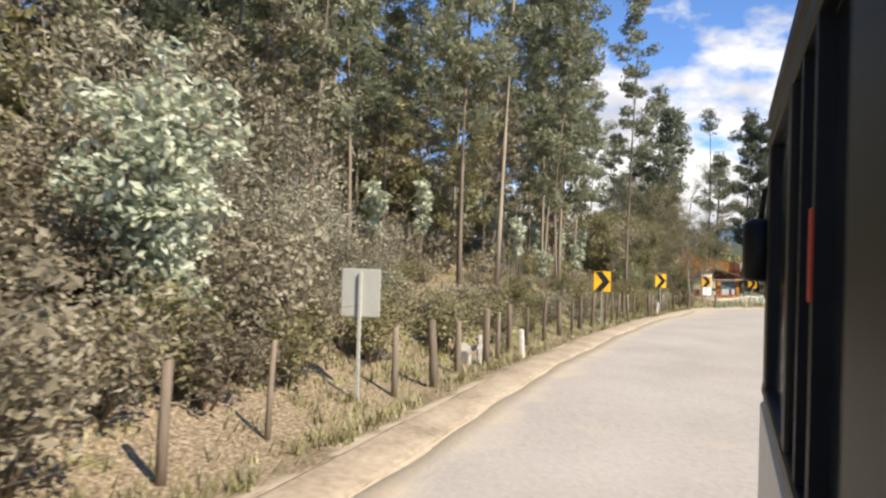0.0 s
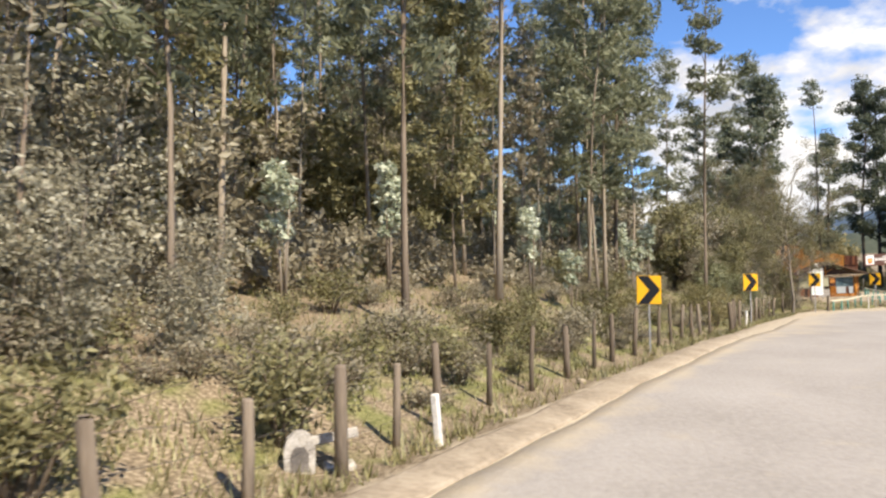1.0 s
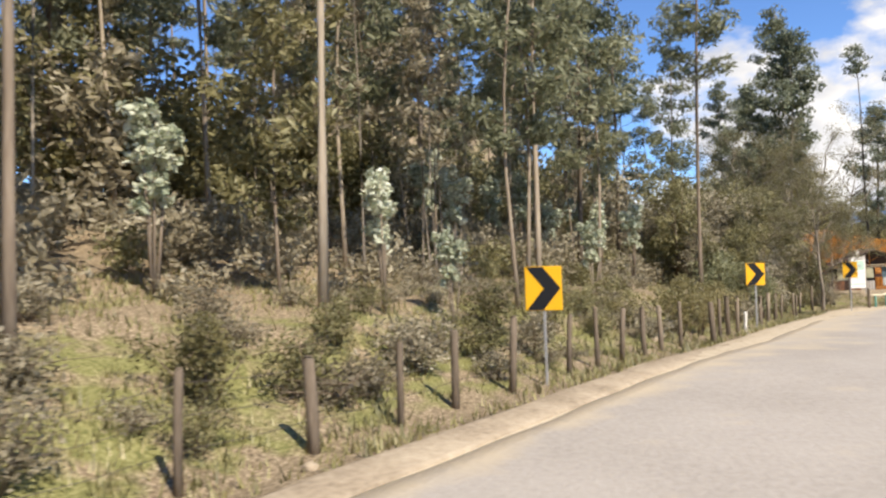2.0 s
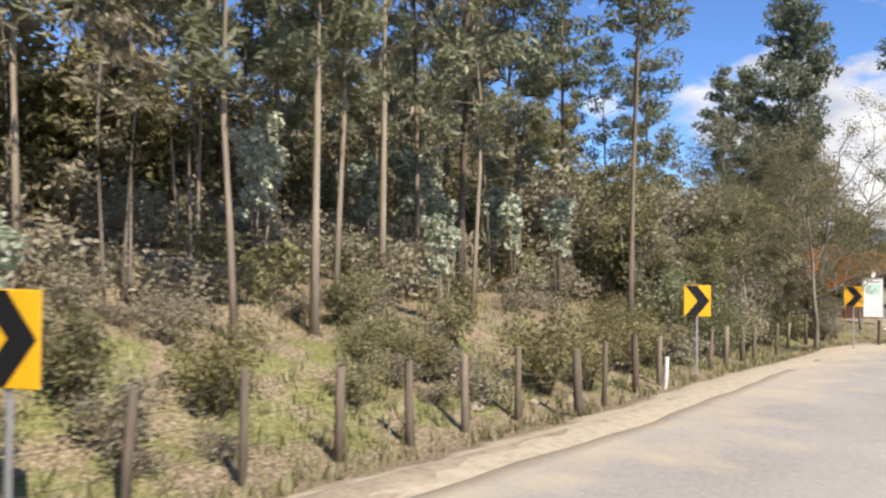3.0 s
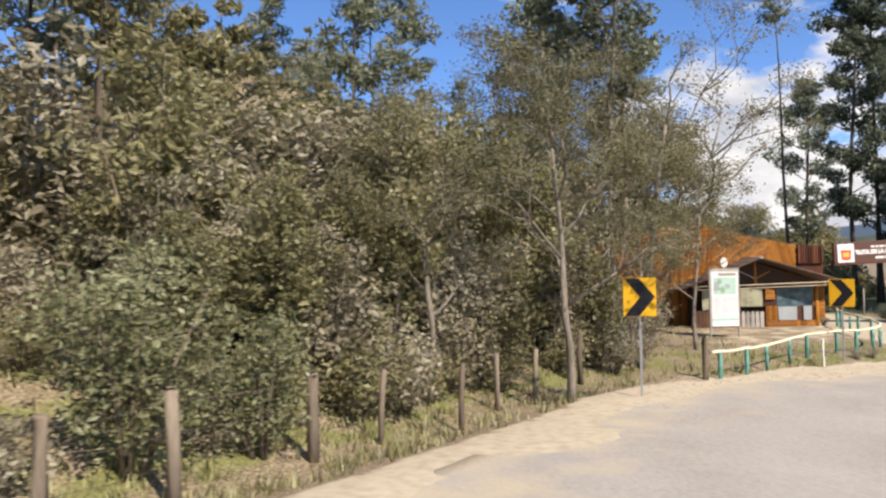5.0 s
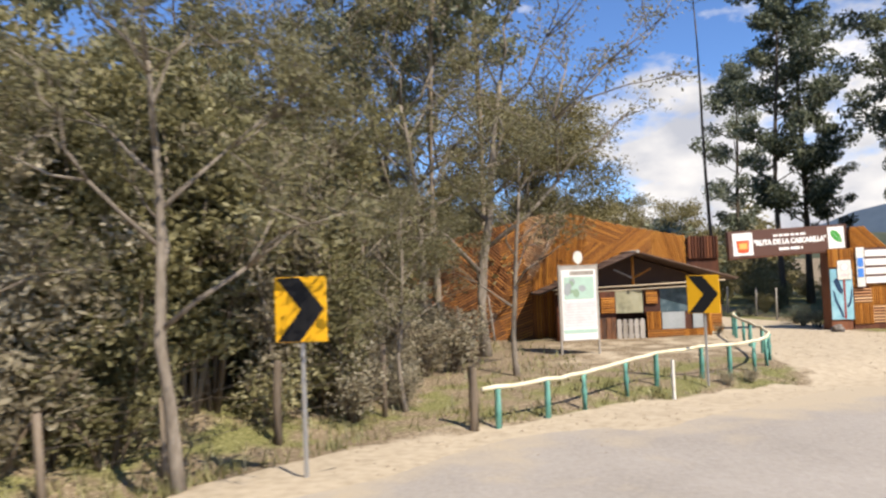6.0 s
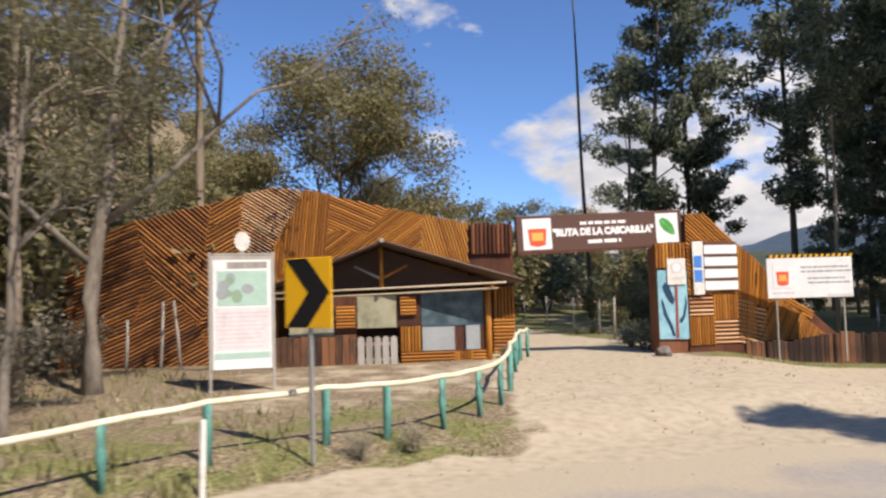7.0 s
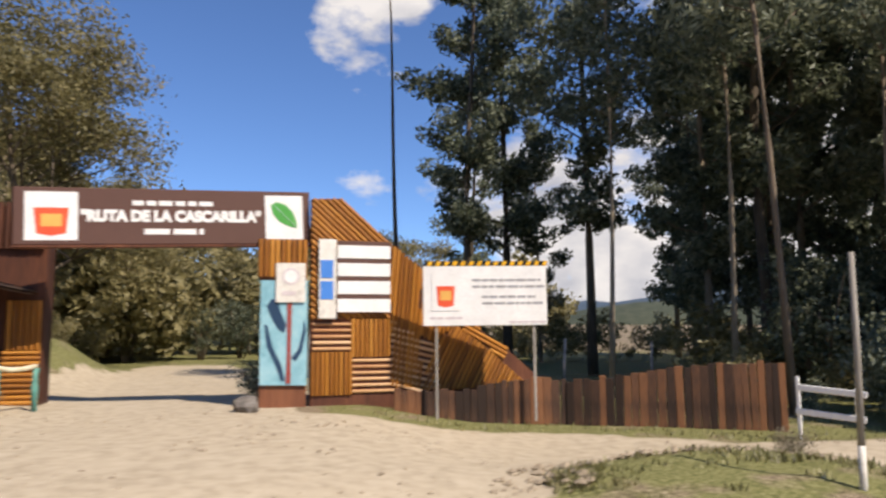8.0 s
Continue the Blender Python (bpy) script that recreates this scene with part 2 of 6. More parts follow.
M = {
    "asphalt": material("asphalt", [(0.262, 0.234, 0.2), (0.345, 0.31, 0.268), (0.405, 0.368, 0.322)], 0.5, 0.9, 0.6, fine=11, space="World", spread=0.42, stretch=(1, 0.7, 1)),
    "bark": material("bark", [(0.16, 0.12, 0.085), (0.27, 0.215, 0.155), (0.40, 0.335, 0.25)], 1.2, 0.9, 0.5, fine=14, stretch=(1, 1, 0.15), random_hue=0.35),
    "bark_dark": material("bark_dark", [(0.05, 0.04, 0.03), (0.11, 0.085, 0.06), (0.17, 0.135, 0.1)], 1.2, 0.95, 0.5, fine=14, stretch=(1, 1, 0.15), random_hue=0.2),
    "bark_grey": material("bark_grey", [(0.11, 0.09, 0.068), (0.21, 0.175, 0.135), (0.34, 0.295, 0.235)], 2.0, 0.9, 0.5, fine=16, stretch=(1, 1, 0.3)),
    "twig": material("twig", [(0.12, 0.09, 0.06), (0.2, 0.155, 0.11)], 3, 0.95, 0.0),
    "post": material("post_wood", [(0.11, 0.085, 0.06), (0.18, 0.14, 0.1), (0.27, 0.215, 0.155)], 3.0, 0.95, 0.6, fine=22, stretch=(1, 1, 0.15), random_hue=0.35),
    "log": material("log", [(0.10, 0.036, 0.009), (0.31, 0.112, 0.016), (0.49, 0.195, 0.025), (0.65, 0.31, 0.06)], 1.6, 0.5, 0.6, fine=14, stretch=(1, 1, 0.22), random_hue=0.24, spec=0.4, spread=0.4),
    # darker copy of log, with the trees' shade put into its colour
    "log_shaded": material("log_shaded", [(0.05, 0.02, 0.011), (0.19, 0.07, 0.018), (0.34, 0.13, 0.028), (0.5, 0.23, 0.065)], 1.6, 0.65, 0.6, fine=14, stretch=(1, 1, 0.22), random_hue=0.28, spread=0.42),
    # paler copy of log: sunlight on peeled poles put into the colour
    "log_pale": material("log_pale", [(0.42, 0.18, 0.07), (0.63, 0.36, 0.17), (0.75, 0.50, 0.29)], 2.2, 0.5, 0.4, fine=18, stretch=(1, 1, 0.12), random_hue=0.3, spec=0.4),
    "log_red": material("log_red", [(0.06, 0.022, 0.012), (0.13, 0.045, 0.022), (0.22, 0.085, 0.04)], 2.0, 0.65, 0.4, fine=18, stretch=(1, 1, 0.12), random_hue=0.5),
    "plank": material("plank", [(0.034, 0.02, 0.014), (0.09, 0.046, 0.028), (0.23, 0.10, 0.045)], 2.6, 0.8, 0.6, fine=18, stretch=(1, 1, 0.2), random_hue=0.5),
    "kerb": material("kerb_concrete", [(0.17, 0.13, 0.085), (0.33, 0.265, 0.185), (0.45, 0.375, 0.27)], 1.3, 0.95, 0.8, fine=9, space="World", spread=0.4),
    "thatch": material("roof_board", [(0.05, 0.03, 0.022), (0.1, 0.062, 0.045), (0.16, 0.105, 0.08)], 3.0, 0.9, 0.5, fine=24, random_hue=0.3),
    "pale_wood": material("pale_wood", [(0.36, 0.28, 0.18), (0.5, 0.40, 0.27), (0.6, 0.5, 0.36)], 3.0, 0.7, 0.3, fine=20, stretch=(1, 1, 0.3)),
    "grey_wood": material("grey_wood", [(0.26, 0.23, 0.19), (0.36, 0.325, 0.28), (0.45, 0.41, 0.36)], 3.0, 0.85, 0.4, fine=22, stretch=(1, 1, 0.15), random_hue=0.25),
    # shade inside the kiosk and between poles, put into a dark wood colour
    "dark_void": plain("shade_dark_wood", (0.075, 0.046, 0.034), 0.9),
    "map_green": plain("map_green", (0.26, 0.36, 0.24), 0.6),
    "teal": material("teal_paint", [(0.07, 0.20, 0.165), (0.11, 0.30, 0.245), (0.17, 0.38, 0.31)], 5.0, 0.6, 0.25, fine=40, random_hue=0.2),
    "rail": material("rail_paint", [(0.5, 0.42, 0.27), (0.74, 0.66, 0.46), (0.84, 0.78, 0.6)], 4.0, 0.6, 0.25, fine=30),
    "white": plain("white_paint", (0.8, 0.78, 0.74), 0.6),
    "white_worn": material("worn_white", [(0.42, 0.38, 0.32), (0.70, 0.66, 0.58), (0.82, 0.79, 0.73)], 6.0, 0.75, 0.3, fine=40),
    "chalk": material("weathered_limewash", [(0.22, 0.19, 0.155), (0.43, 0.39, 0.33), (0.62, 0.58, 0.51)], 5.0, 0.85, 0.4, fine=30, spread=0.3),
    "yellow": plain("sign_yellow", (0.80, 0.42, 0.015), 0.4, dirt=0.06),
    "black": plain("sign_black", (0.012, 0.012, 0.013), 0.45),
    "steel": plain("galvanised", (0.42, 0.41, 0.39), 0.5, metal=0.6),
    "sign_back": plain("sign_back", (0.46, 0.45, 0.38), 0.55, metal=0.1),
    "banner": plain("banner_brown", (0.11, 0.055, 0.04), 0.5, dirt=0.08),
    "red": plain("emblem_red", (0.75, 0.10, 0.04), 0.5),
    "gold": plain("emblem_gold", (0.75, 0.4, 0.1), 0.5),
    "green": plain("emblem_green", (0.07, 0.32, 0.06), 0.5),
    "pale_green": plain("pale_green", (0.40, 0.55, 0.45), 0.6),
    "blue": material("mural_blue", [(0.16, 0.36, 0.42), (0.27, 0.50, 0.56), (0.4, 0.6, 0.62)], 2.0, 0.5, 0.1, fine=9),
    "navy": plain("mural_navy", (0.02, 0.05, 0.10), 0.5),
    "mural_red": plain("mural_red", (0.30, 0.06, 0.045), 0.5),
    "faded_pink": material("faded_pink", [(0.6, 0.5, 0.48), (0.74, 0.65, 0.63), (0.8, 0.73, 0.71)], 3.0, 0.6, 0.05, fine=9),
    "info_blue": plain("info_blue", (0.06, 0.22, 0.62), 0.5),
    "grey_text": plain("print_grey", (0.34, 0.33, 0.33), 0.6),
    "pink_text": plain("print_pale", (0.62, 0.54, 0.53), 0.6),
    "wire": plain("wire", (0.13, 0.11, 0.09), 0.7, metal=0.5),
    "stone": material("stone", [(0.08, 0.07, 0.06), (0.16, 0.14, 0.12), (0.25, 0.22, 0.19)], 5.0, 0.9, 0.6, fine=30),
    # coarse noise puts the landscape's uneven dark blue reflection into the glass colour
    "glass_dark": material("window_glass", [(0.015, 0.028, 0.038), (0.05, 0.085, 0.105), (0.14, 0.19, 0.21)], 0.9, 0.12, 0.02, fine=3.5, spec=0.6, spread=0.3),
    # the bank's reflection is put into this tan-olive pane colour
    "glass_tan": material("tan_reflection_glass", [(0.16, 0.155, 0.10), (0.33, 0.31, 0.20), (0.42, 0.40, 0.28)], 1.1, 0.25, 0.05, fine=6, spec=0.5),
    "steel_panel": material("zinc_panel", [(0.30, 0.32, 0.31), (0.42, 0.44, 0.43)], 2.0, 0.5, 0.1, metal=0.2),
    "bus_paint": plain("bus_paint", (0.55, 0.54, 0.52), 0.35, spec=0.5),
    "bus_black": plain("bus_black", (0.010, 0.010, 0.011), 0.5, dirt=0.3),
    "bus_glass": plain("bus_glass", (0.10, 0.11, 0.11), 0.08, spec=0.6),
    # leaves
    "leaf_euc": leaf_material("leaf_eucalyptus", [(0.07, 0.08, 0.046), (0.175, 0.187, 0.108), (0.29, 0.298, 0.183), (0.45, 0.45, 0.31)], 0.45),
    "leaf_dark": leaf_material("leaf_dark", [(0.03, 0.042, 0.026), (0.105, 0.125, 0.075), (0.22, 0.24, 0.155), (0.44, 0.46, 0.33)], 0.42, speckle=0.5),
    "leaf_greygreen": leaf_material("leaf_greygreen", [(0.06, 0.062, 0.028), (0.155, 0.16, 0.073), (0.27, 0.272, 0.14), (0.44, 0.44, 0.27)], 0.36, speckle=0.5),
    "leaf_olive": leaf_material("leaf_olive", [(0.06, 0.055, 0.025), (0.15, 0.138, 0.062), (0.28, 0.255, 0.12), (0.50, 0.46, 0.265)], 0.4),
    "leaf_brown": leaf_material("leaf_brown", [(0.085, 0.07, 0.045), (0.195, 0.165, 0.106), (0.32, 0.28, 0.186), (0.51, 0.46, 0.34)], 0.34),
    "leaf_dusty": leaf_material("leaf_dusty", [(0.10, 0.09, 0.058), (0.23, 0.207, 0.14), (0.38, 0.35, 0.245), (0.62, 0.585, 0.44)], 0.36, speckle=0.55),
    "leaf_silver": leaf_material("leaf_silver", [(0.15, 0.18, 0.105), (0.35, 0.385, 0.26), (0.56, 0.58, 0.43), (0.78, 0.78, 0.63)], 0.3, speckle=0.55),
    "leaf_fine": leaf_material("leaf_fine", [(0.06, 0.055, 0.028), (0.14, 0.13, 0.065), (0.24, 0.22, 0.11), (0.36, 0.33, 0.18)], 0.4),
    "leaf_broad": leaf_material("leaf_broad", [(0.05, 0.046, 0.018), (0.15, 0.135, 0.055), (0.26, 0.225, 0.10), (0.42, 0.36, 0.18)], 0.4),
    "grass": leaf_material("grass", [(0.09, 0.085, 0.03), (0.205, 0.20, 0.072), (0.34, 0.31, 0.135), (0.5, 0.44, 0.25)], 0.3),
    "weed": leaf_material("weed", [(0.07, 0.06, 0.03), (0.16, 0.15, 0.06), (0.28, 0.24, 0.12)], 0.3),
    "far_wood": material("far_wood", [(0.03, 0.04, 0.028), (0.055, 0.065, 0.042), (0.09, 0.095, 0.062)], 0.02, 1.0, 0.0, fine=0.3, space="World"),
    # distance haze is put into this blue
    "hazy_ridge": material("hazy_ridge", [(0.05, 0.075, 0.105), (0.075, 0.105, 0.14)], 0.004, 1.0, 0.0, fine=0.05, space="World"),
}

M["bus_glass"].node_tree.nodes["Principled BSDF"].inputs["Transmission Weight"].default_value = 0.9


def ground_material():
    """Dry litter, grass and bare sandy earth, blended by the masks that the mesh carries and broken up by noise."""
    m = bpy.data.materials.new("ground")
    m.use_nodes = True
    n, l = m.node_tree.nodes, m.node_tree.links
    bsdf = n["Principled BSDF"]
    pos = n.new("ShaderNodeNewGeometry").outputs["Position"]

    def noise_of(scale, detail=5):
        q = n.new("ShaderNodeTexNoise")
        q.inputs["Scale"].default_value, q.inputs["Detail"].default_value = scale, detail
        l.new(pos, q.inputs["Vector"])
        return q.outputs[0]

    def ramp_of(src, *stops):
        r = n.new("ShaderNodeValToRGB")
        e = r.color_ramp.elements
        while len(e) < len(stops):
            e.new(0.5)
        for i, (p, c) in enumerate(stops):
            e[i].position, e[i].color = p, (*c, 1)
        l.new(src, r.inputs[0])
        return r.outputs[0]

    def masked(attr, src, width):
        a = n.new("ShaderNodeAttribute")
        a.attribute_name = attr
        s = n.new("ShaderNodeMath")
        s.operation = "MULTIPLY_ADD"
        s.inputs[1].default_value, s.inputs[2].default_value = width, -width / 2
        l.new(src, s.inputs[0])
        t = n.new("ShaderNodeMath")
        l.new(a.outputs["Fac"], t.inputs[0])
        l.new(s.outputs[0], t.inputs[1])
        return ramp_of(t.outputs[0], (0.42, (0, 0, 0)), (0.58, (1, 1, 1)))

    def blend(f, a, b):
        x = n.new("ShaderNodeMix")
        x.data_type = "RGBA"
        l.new(f, x.inputs[0])
        l.new(a, x.inputs[6])
        l.new(b, x.inputs[7])
        return x.outputs[2]

    mid, fine = noise_of(1.1), noise_of(16)
    litter = ramp_of(fine, (0.32, (0.095, 0.07, 0.045)), (0.5, (0.22, 0.168, 0.107)), (0.68, (0.39, 0.315, 0.212)))
    green = ramp_of(fine, (0.3, (0.085, 0.088, 0.03)), (0.52, (0.18, 0.174, 0.066)), (0.72, (0.28, 0.262, 0.12)))
    sand = ramp_of(noise_of(5, 7), (0.3, (0.37, 0.306, 0.216)), (0.5, (0.445, 0.37, 0.266)), (0.7, (0.495, 0.418, 0.306)))
    c = blend(masked("green", mid, 1.1), litter, green)
    c = blend(masked("sand", mid, 1.0), c, sand)
    l.new(c, bsdf.inputs["Base Color"])
    bsdf.inputs["Roughness"].default_value = 0.95
    bsdf.inputs["Specular IOR Level"].default_value = 0.15
    bp = n.new("ShaderNodeBump")
    bp.inputs["Strength"].default_value, bp.inputs["Distance"].default_value = 0.16, 0.03
    l.new(fine, bp.inputs["Height"])
    l.new(bp.outputs[0], bsdf.inputs["Normal"])
    return m


# ---------------------------------------------------------------- building blocks
def mesh_of(name, verts, faces, mat, smooth_shade=False):
    me = bpy.data.meshes.new(name)
    me.from_pydata([tuple(v) for v in verts], [], [tuple(f) for f in faces])
    me.materials.append(mat)
    if smooth_shade:
        me.shade_smooth()
    me.update()
    return me


def part(name, bm, mat, parent=None, label=""):
    """Links a bmesh as one mesh object under a thing or a part."""
    me = bpy.data.meshes.new(name)
    bm.to_mesh(me)
    bm.free()
    me.materials.append(mat)
    ob = new(name, me)
    ob.parent = parent
    return tagged(ob, label)


def piece(name, me, parent, m):
    """An object on a shared mesh, under its thing."""
    ob = new(name, me)
    ob.parent = parent
    ob.matrix_basis = m
    return ob


def box(bm, x0, y0, z0, x1, y1, z1, bevel=0.0, m=None):
    r = bmesh.ops.create_cube(bm, size=1)
    bmesh.ops.scale(bm, vec=(x1 - x0, y1 - y0, z1 - z0), verts=r["verts"])
    bmesh.ops.translate(bm, vec=((x0 + x1) / 2, (y0 + y1) / 2, (z0 + z1) / 2), verts=r["verts"])
    vs = r["verts"]
    if bevel:
        es = list({e for v in vs for e in v.link_edges})
        b = bmesh.ops.bevel(bm, geom=es, offset=bevel, segments=1, affect="EDGES")
        vs = list({v for f in b["faces"] for v in f.verts} | {v for v in vs if v.is_valid})
    if m is not None:
        bmesh.ops.transform(bm, matrix=m, verts=vs)
    return bm


def tube(bm, points, radii, sides=8):
    """A tapering tube along points."""
    rings = []
    for i, p in enumerate(points):
        p = Vector(p)
        a, b = Vector(points[max(0, i - 1)]), Vector(points[min(len(points) - 1, i + 1)])
        q = (b - a).to_track_quat("Z", "Y")
        ring = [bm.verts.new(p + q @ Vector((math.cos(2 * math.pi * k / sides) * radii[i], math.sin(2 * math.pi * k / sides) * radii[i], 0))) for k in range(sides)]
        rings.append(ring)
    for a, b in zip(rings, rings[1:]):
        for k in range(sides):
            bm.faces.new((a[k], a[(k + 1) % sides], b[(k + 1) % sides], b[k])).smooth = True
    bm.faces.new(rings[0][::-1])
    bm.faces.new(rings[-1])
    return bm


def thing(name, at, label, category, group="", turn=0.0):
    e = new(name)
    e.empty_display_size = 0.1
    e.matrix_basis = pose(*at, 0, 0, turn)
    return tagged(e, label, category, group)


UNIT_ROUND = {}


def unit_round(mat_name, sides=7, half=False):
    """A rough pole of length 1 along z and radius 1, shared by all the alike pieces."""
    key = (mat_name, sides)
    if key not in UNIT_ROUND:
        verts, faces = [], []
        for z in (0, 0.5, 1):
            for k in range(sides):
                a = 2 * math.pi * k / sides
                verts.append((math.cos(a), math.sin(a), z))
        for r in (0, sides):
            for k in range(sides):
                faces.append((r + k, r + (k + 1) % sides, r + sides + (k + 1) % sides, r + sides + k))
        faces += [tuple(range(sides))[::-1], tuple(range(2 * sides, 3 * sides))]
        me = mesh_of("pole", verts, faces, M[mat_name])
        me.shade_smooth()
        UNIT_ROUND[key] = me
    return UNIT_ROUND[key]


def pole_between(name, mat_name, a, b, r, parent):
    a, b = Vector(a), Vector(b)
    q = (b - a).to_track_quat("Z", "Y")
    return piece(name, unit_round(mat_name), parent, Matrix.LocRotScale(a, q, (r, r, (b - a).length)))


# ---------------------------------------------------------------- ground and road
def steps(lo, hi, fine, far, grow=1.18):
    mid = list(np.arange(lo, hi + fine / 2, fine))
    w, up, down = fine, [hi], [lo]
    while up[-1] < far:
        w *= grow
        up.append(up[-1] + w)
        down.append(down[-1] - w)
    return down[:0:-1] + mid + up[1:]


def build_ground():
    xs, ys = steps(-40, 34, 0.7, 3200), steps(-52, 50, 0.7, 3200)
    verts, sand, green = [], [], []
    for y in ys:
        for x in xs:
            d, s = beside(x, y)
            gate = smooth(14, 24, 0.35 * x + 0.94 * y) * smooth(70, 50, math.hypot(x - 10, y - 30))
            verts.append((x, y, height(x, y)))
            sand.append(sandy(x, y, d))
            green.append((0.24 + 0.30 * smooth(1.9, 3.2, d) * smooth(8, 5, d) * (0.35 + 0.65 * smooth(168, 182, s)) + 0.1 * smooth(9, 20, d)) * (1 - gate) + gate * (0.34 + 0.34 * smooth(38.5, 41, y) * smooth(17.5, 16.5, x) + 0.32 * smooth(17, 19, x) + 0.16 * smooth(4.6, 2.6, d) * smooth(13, 11, x)) if d > 0 else 0.6)
    w = len(xs)
    faces = [(j * w + i, j * w + i + 1, j * w + w + i + 1, j * w + w + i) for j in range(len(ys) - 1) for i in range(w - 1)]
    me = mesh_of("ground", verts, faces, ground_material(), True)
    for key, values in (("sand", sand), ("green", green)):
        me.attributes.new(key, "FLOAT", "POINT").data.foreach_set("value", values)
    return tagged(new("ground", me), "dry roadside earth with grass, litter and bare sand", "ground", kind="structure")


def along(s):
    """A place on the road's edge at the distance s along it, and the unit way along it there."""
    for (ax, ay), (bx, by) in zip(EDGE, EDGE[1:]):
        n = math.hypot(bx - ax, by - ay)
        if s <= n or (bx, by) == EDGE[-1]:
            return ax + (bx - ax) * s / n, ay + (by - ay) * s / n, (bx - ax) / n, (by - ay) / n
        s -= n


def set_off(s, d):
    """The place d to the left of the edge, with the way along rounded over the bends."""
    x, y, dx, dy = along(s)
    x0, y0, _, _ = along(max(0, s - 2))
    x1, y1, _, _ = along(s + 2)
    n = math.hypot(x1 - x0, y1 - y0)
    dx, dy = (x1 - x0) / n, (y1 - y0) / n
    return x - dy * d, y + dx * d


def build_road():
    cols = [0.06, 0.0, -0.35, -1, -2, -3.2, -4.5, -6, -7.5, -9, -10, -10.05]
    verts, faces, strewn, s, rows = [], [], [], 20.0, 0
    while s < 330:
        for i, d in enumerate(cols):
            wob = (0.03 * math.sin(s * 0.9) + 0.025 * math.sin(s * 2.3 + 1)) if i < 2 else 0
            x, y = set_off(s, d + wob)
            flush = 1 - 0.85 * smooth(186, 201, s)
            lift = -0.10 if i in (0, len(cols) - 1) else 0.006 + 0.019 * flush + 0.05 * (1 - ((d + 5) / 5) ** 2)
            verts.append((x, y, road_z(x, y) + lift))
            strewn.append(max(0.5 * smooth(-0.9, 0.0, d), 0.34 * smooth(186, 204, s) * smooth(-3.4, -0.4, d), smooth(216, 230, s) * (0.04 + 0.7 * smooth(-4.2, -0.6, d) * (0.35 + 0.65 * smooth(228, 240, s)))))
        rows += 1
        s += 0.6 if s > 120 else 3
    w = len(cols)
    for j in range(rows - 1):
        faces += [(j * w + i, j * w + w + i, j * w + w + i + 1, j * w + i + 1) for i in range(w - 1)]
    me = mesh_of("road", verts, faces, M["asphalt"], True)
    me.attributes.new("sand", "FLOAT", "POINT").data.foreach_set("value", strewn)
    n, l = M["asphalt"].node_tree.nodes, M["asphalt"].node_tree.links
    paint = n["Principled BSDF"].inputs["Base Color"]
    tar = paint.links[0].from_socket
    att, patch, add, cut, mix = n.new("ShaderNodeAttribute"), n.new("ShaderNodeTexNoise"), n.new("ShaderNodeMath"), n.new("ShaderNodeValToRGB"), n.new("ShaderNodeMix")
    att.attribute_name, mix.data_type = "sand", "RGBA"
    patch.inputs["Scale"].default_value, patch.inputs["Detail"].default_value = 0.9, 7
    l.new(n.new("ShaderNodeNewGeometry").outputs["Position"], patch.inputs["Vector"])
    l.new(att.outputs["Fac"], add.inputs[0])
    l.new(patch.outputs[0], add.inputs[1])
    cut.color_ramp.elements[0].position, cut.color_ramp.elements[1].position = 0.62, 0.95
    l.new(add.outputs[0], cut.inputs[0])
    l.new(cut.outputs[0], mix.inputs[0])
    l.new(tar, mix.inputs[6])
    mix.inputs[7].default_value = (0.445, 0.372, 0.268, 1)
    l.new(mix.outputs[2], paint)
    return tagged(new("road", me), "worn pale asphalt road dusted with sand", "road", kind="structure")


def build_kerb():
    """The low cast strip along the road's edge, parted from the asphalt by an open joint."""
    shape = [(0.075, -0.09), (0.08, 0.03), (0.13, 0.055), (0.40, 0.075), (0.68, 0.095), (0.75, 0.075), (0.80, -0.12)]
    verts, faces, s, rows = [], [], 118.0, 0
    while s < 205:
        low = 0.10 * smooth(188, 203, s)
        for i, (d, h) in enumerate(shape):
            wob = 0.035 * noise.noise(Vector((s * 0.8, i * 0.7, 1))) + 0.10 * noise.noise(Vector((s * 0.35, 5, 5))) * (i > 3)
            x, y = set_off(s, d + wob)
            verts.append((x, y, road_z(x, y) + h - low + 0.012 * noise.noise(Vector((s * 1.7, i, 9)))))
        rows += 1
        s += 0.4
    w = len(shape)
    for j in range(rows - 1):
        faces += [(j * w + i, j * w + i + 1, j * w + w + i + 1, j * w + w + i) for i in range(w - 1)]
    return tagged(new("kerb", mesh_of("kerb", verts, faces, M["kerb"], True)), "low worn tan concrete kerb along the road", "kerb", kind="structure")


build_ground()
build_road()
build_kerb()


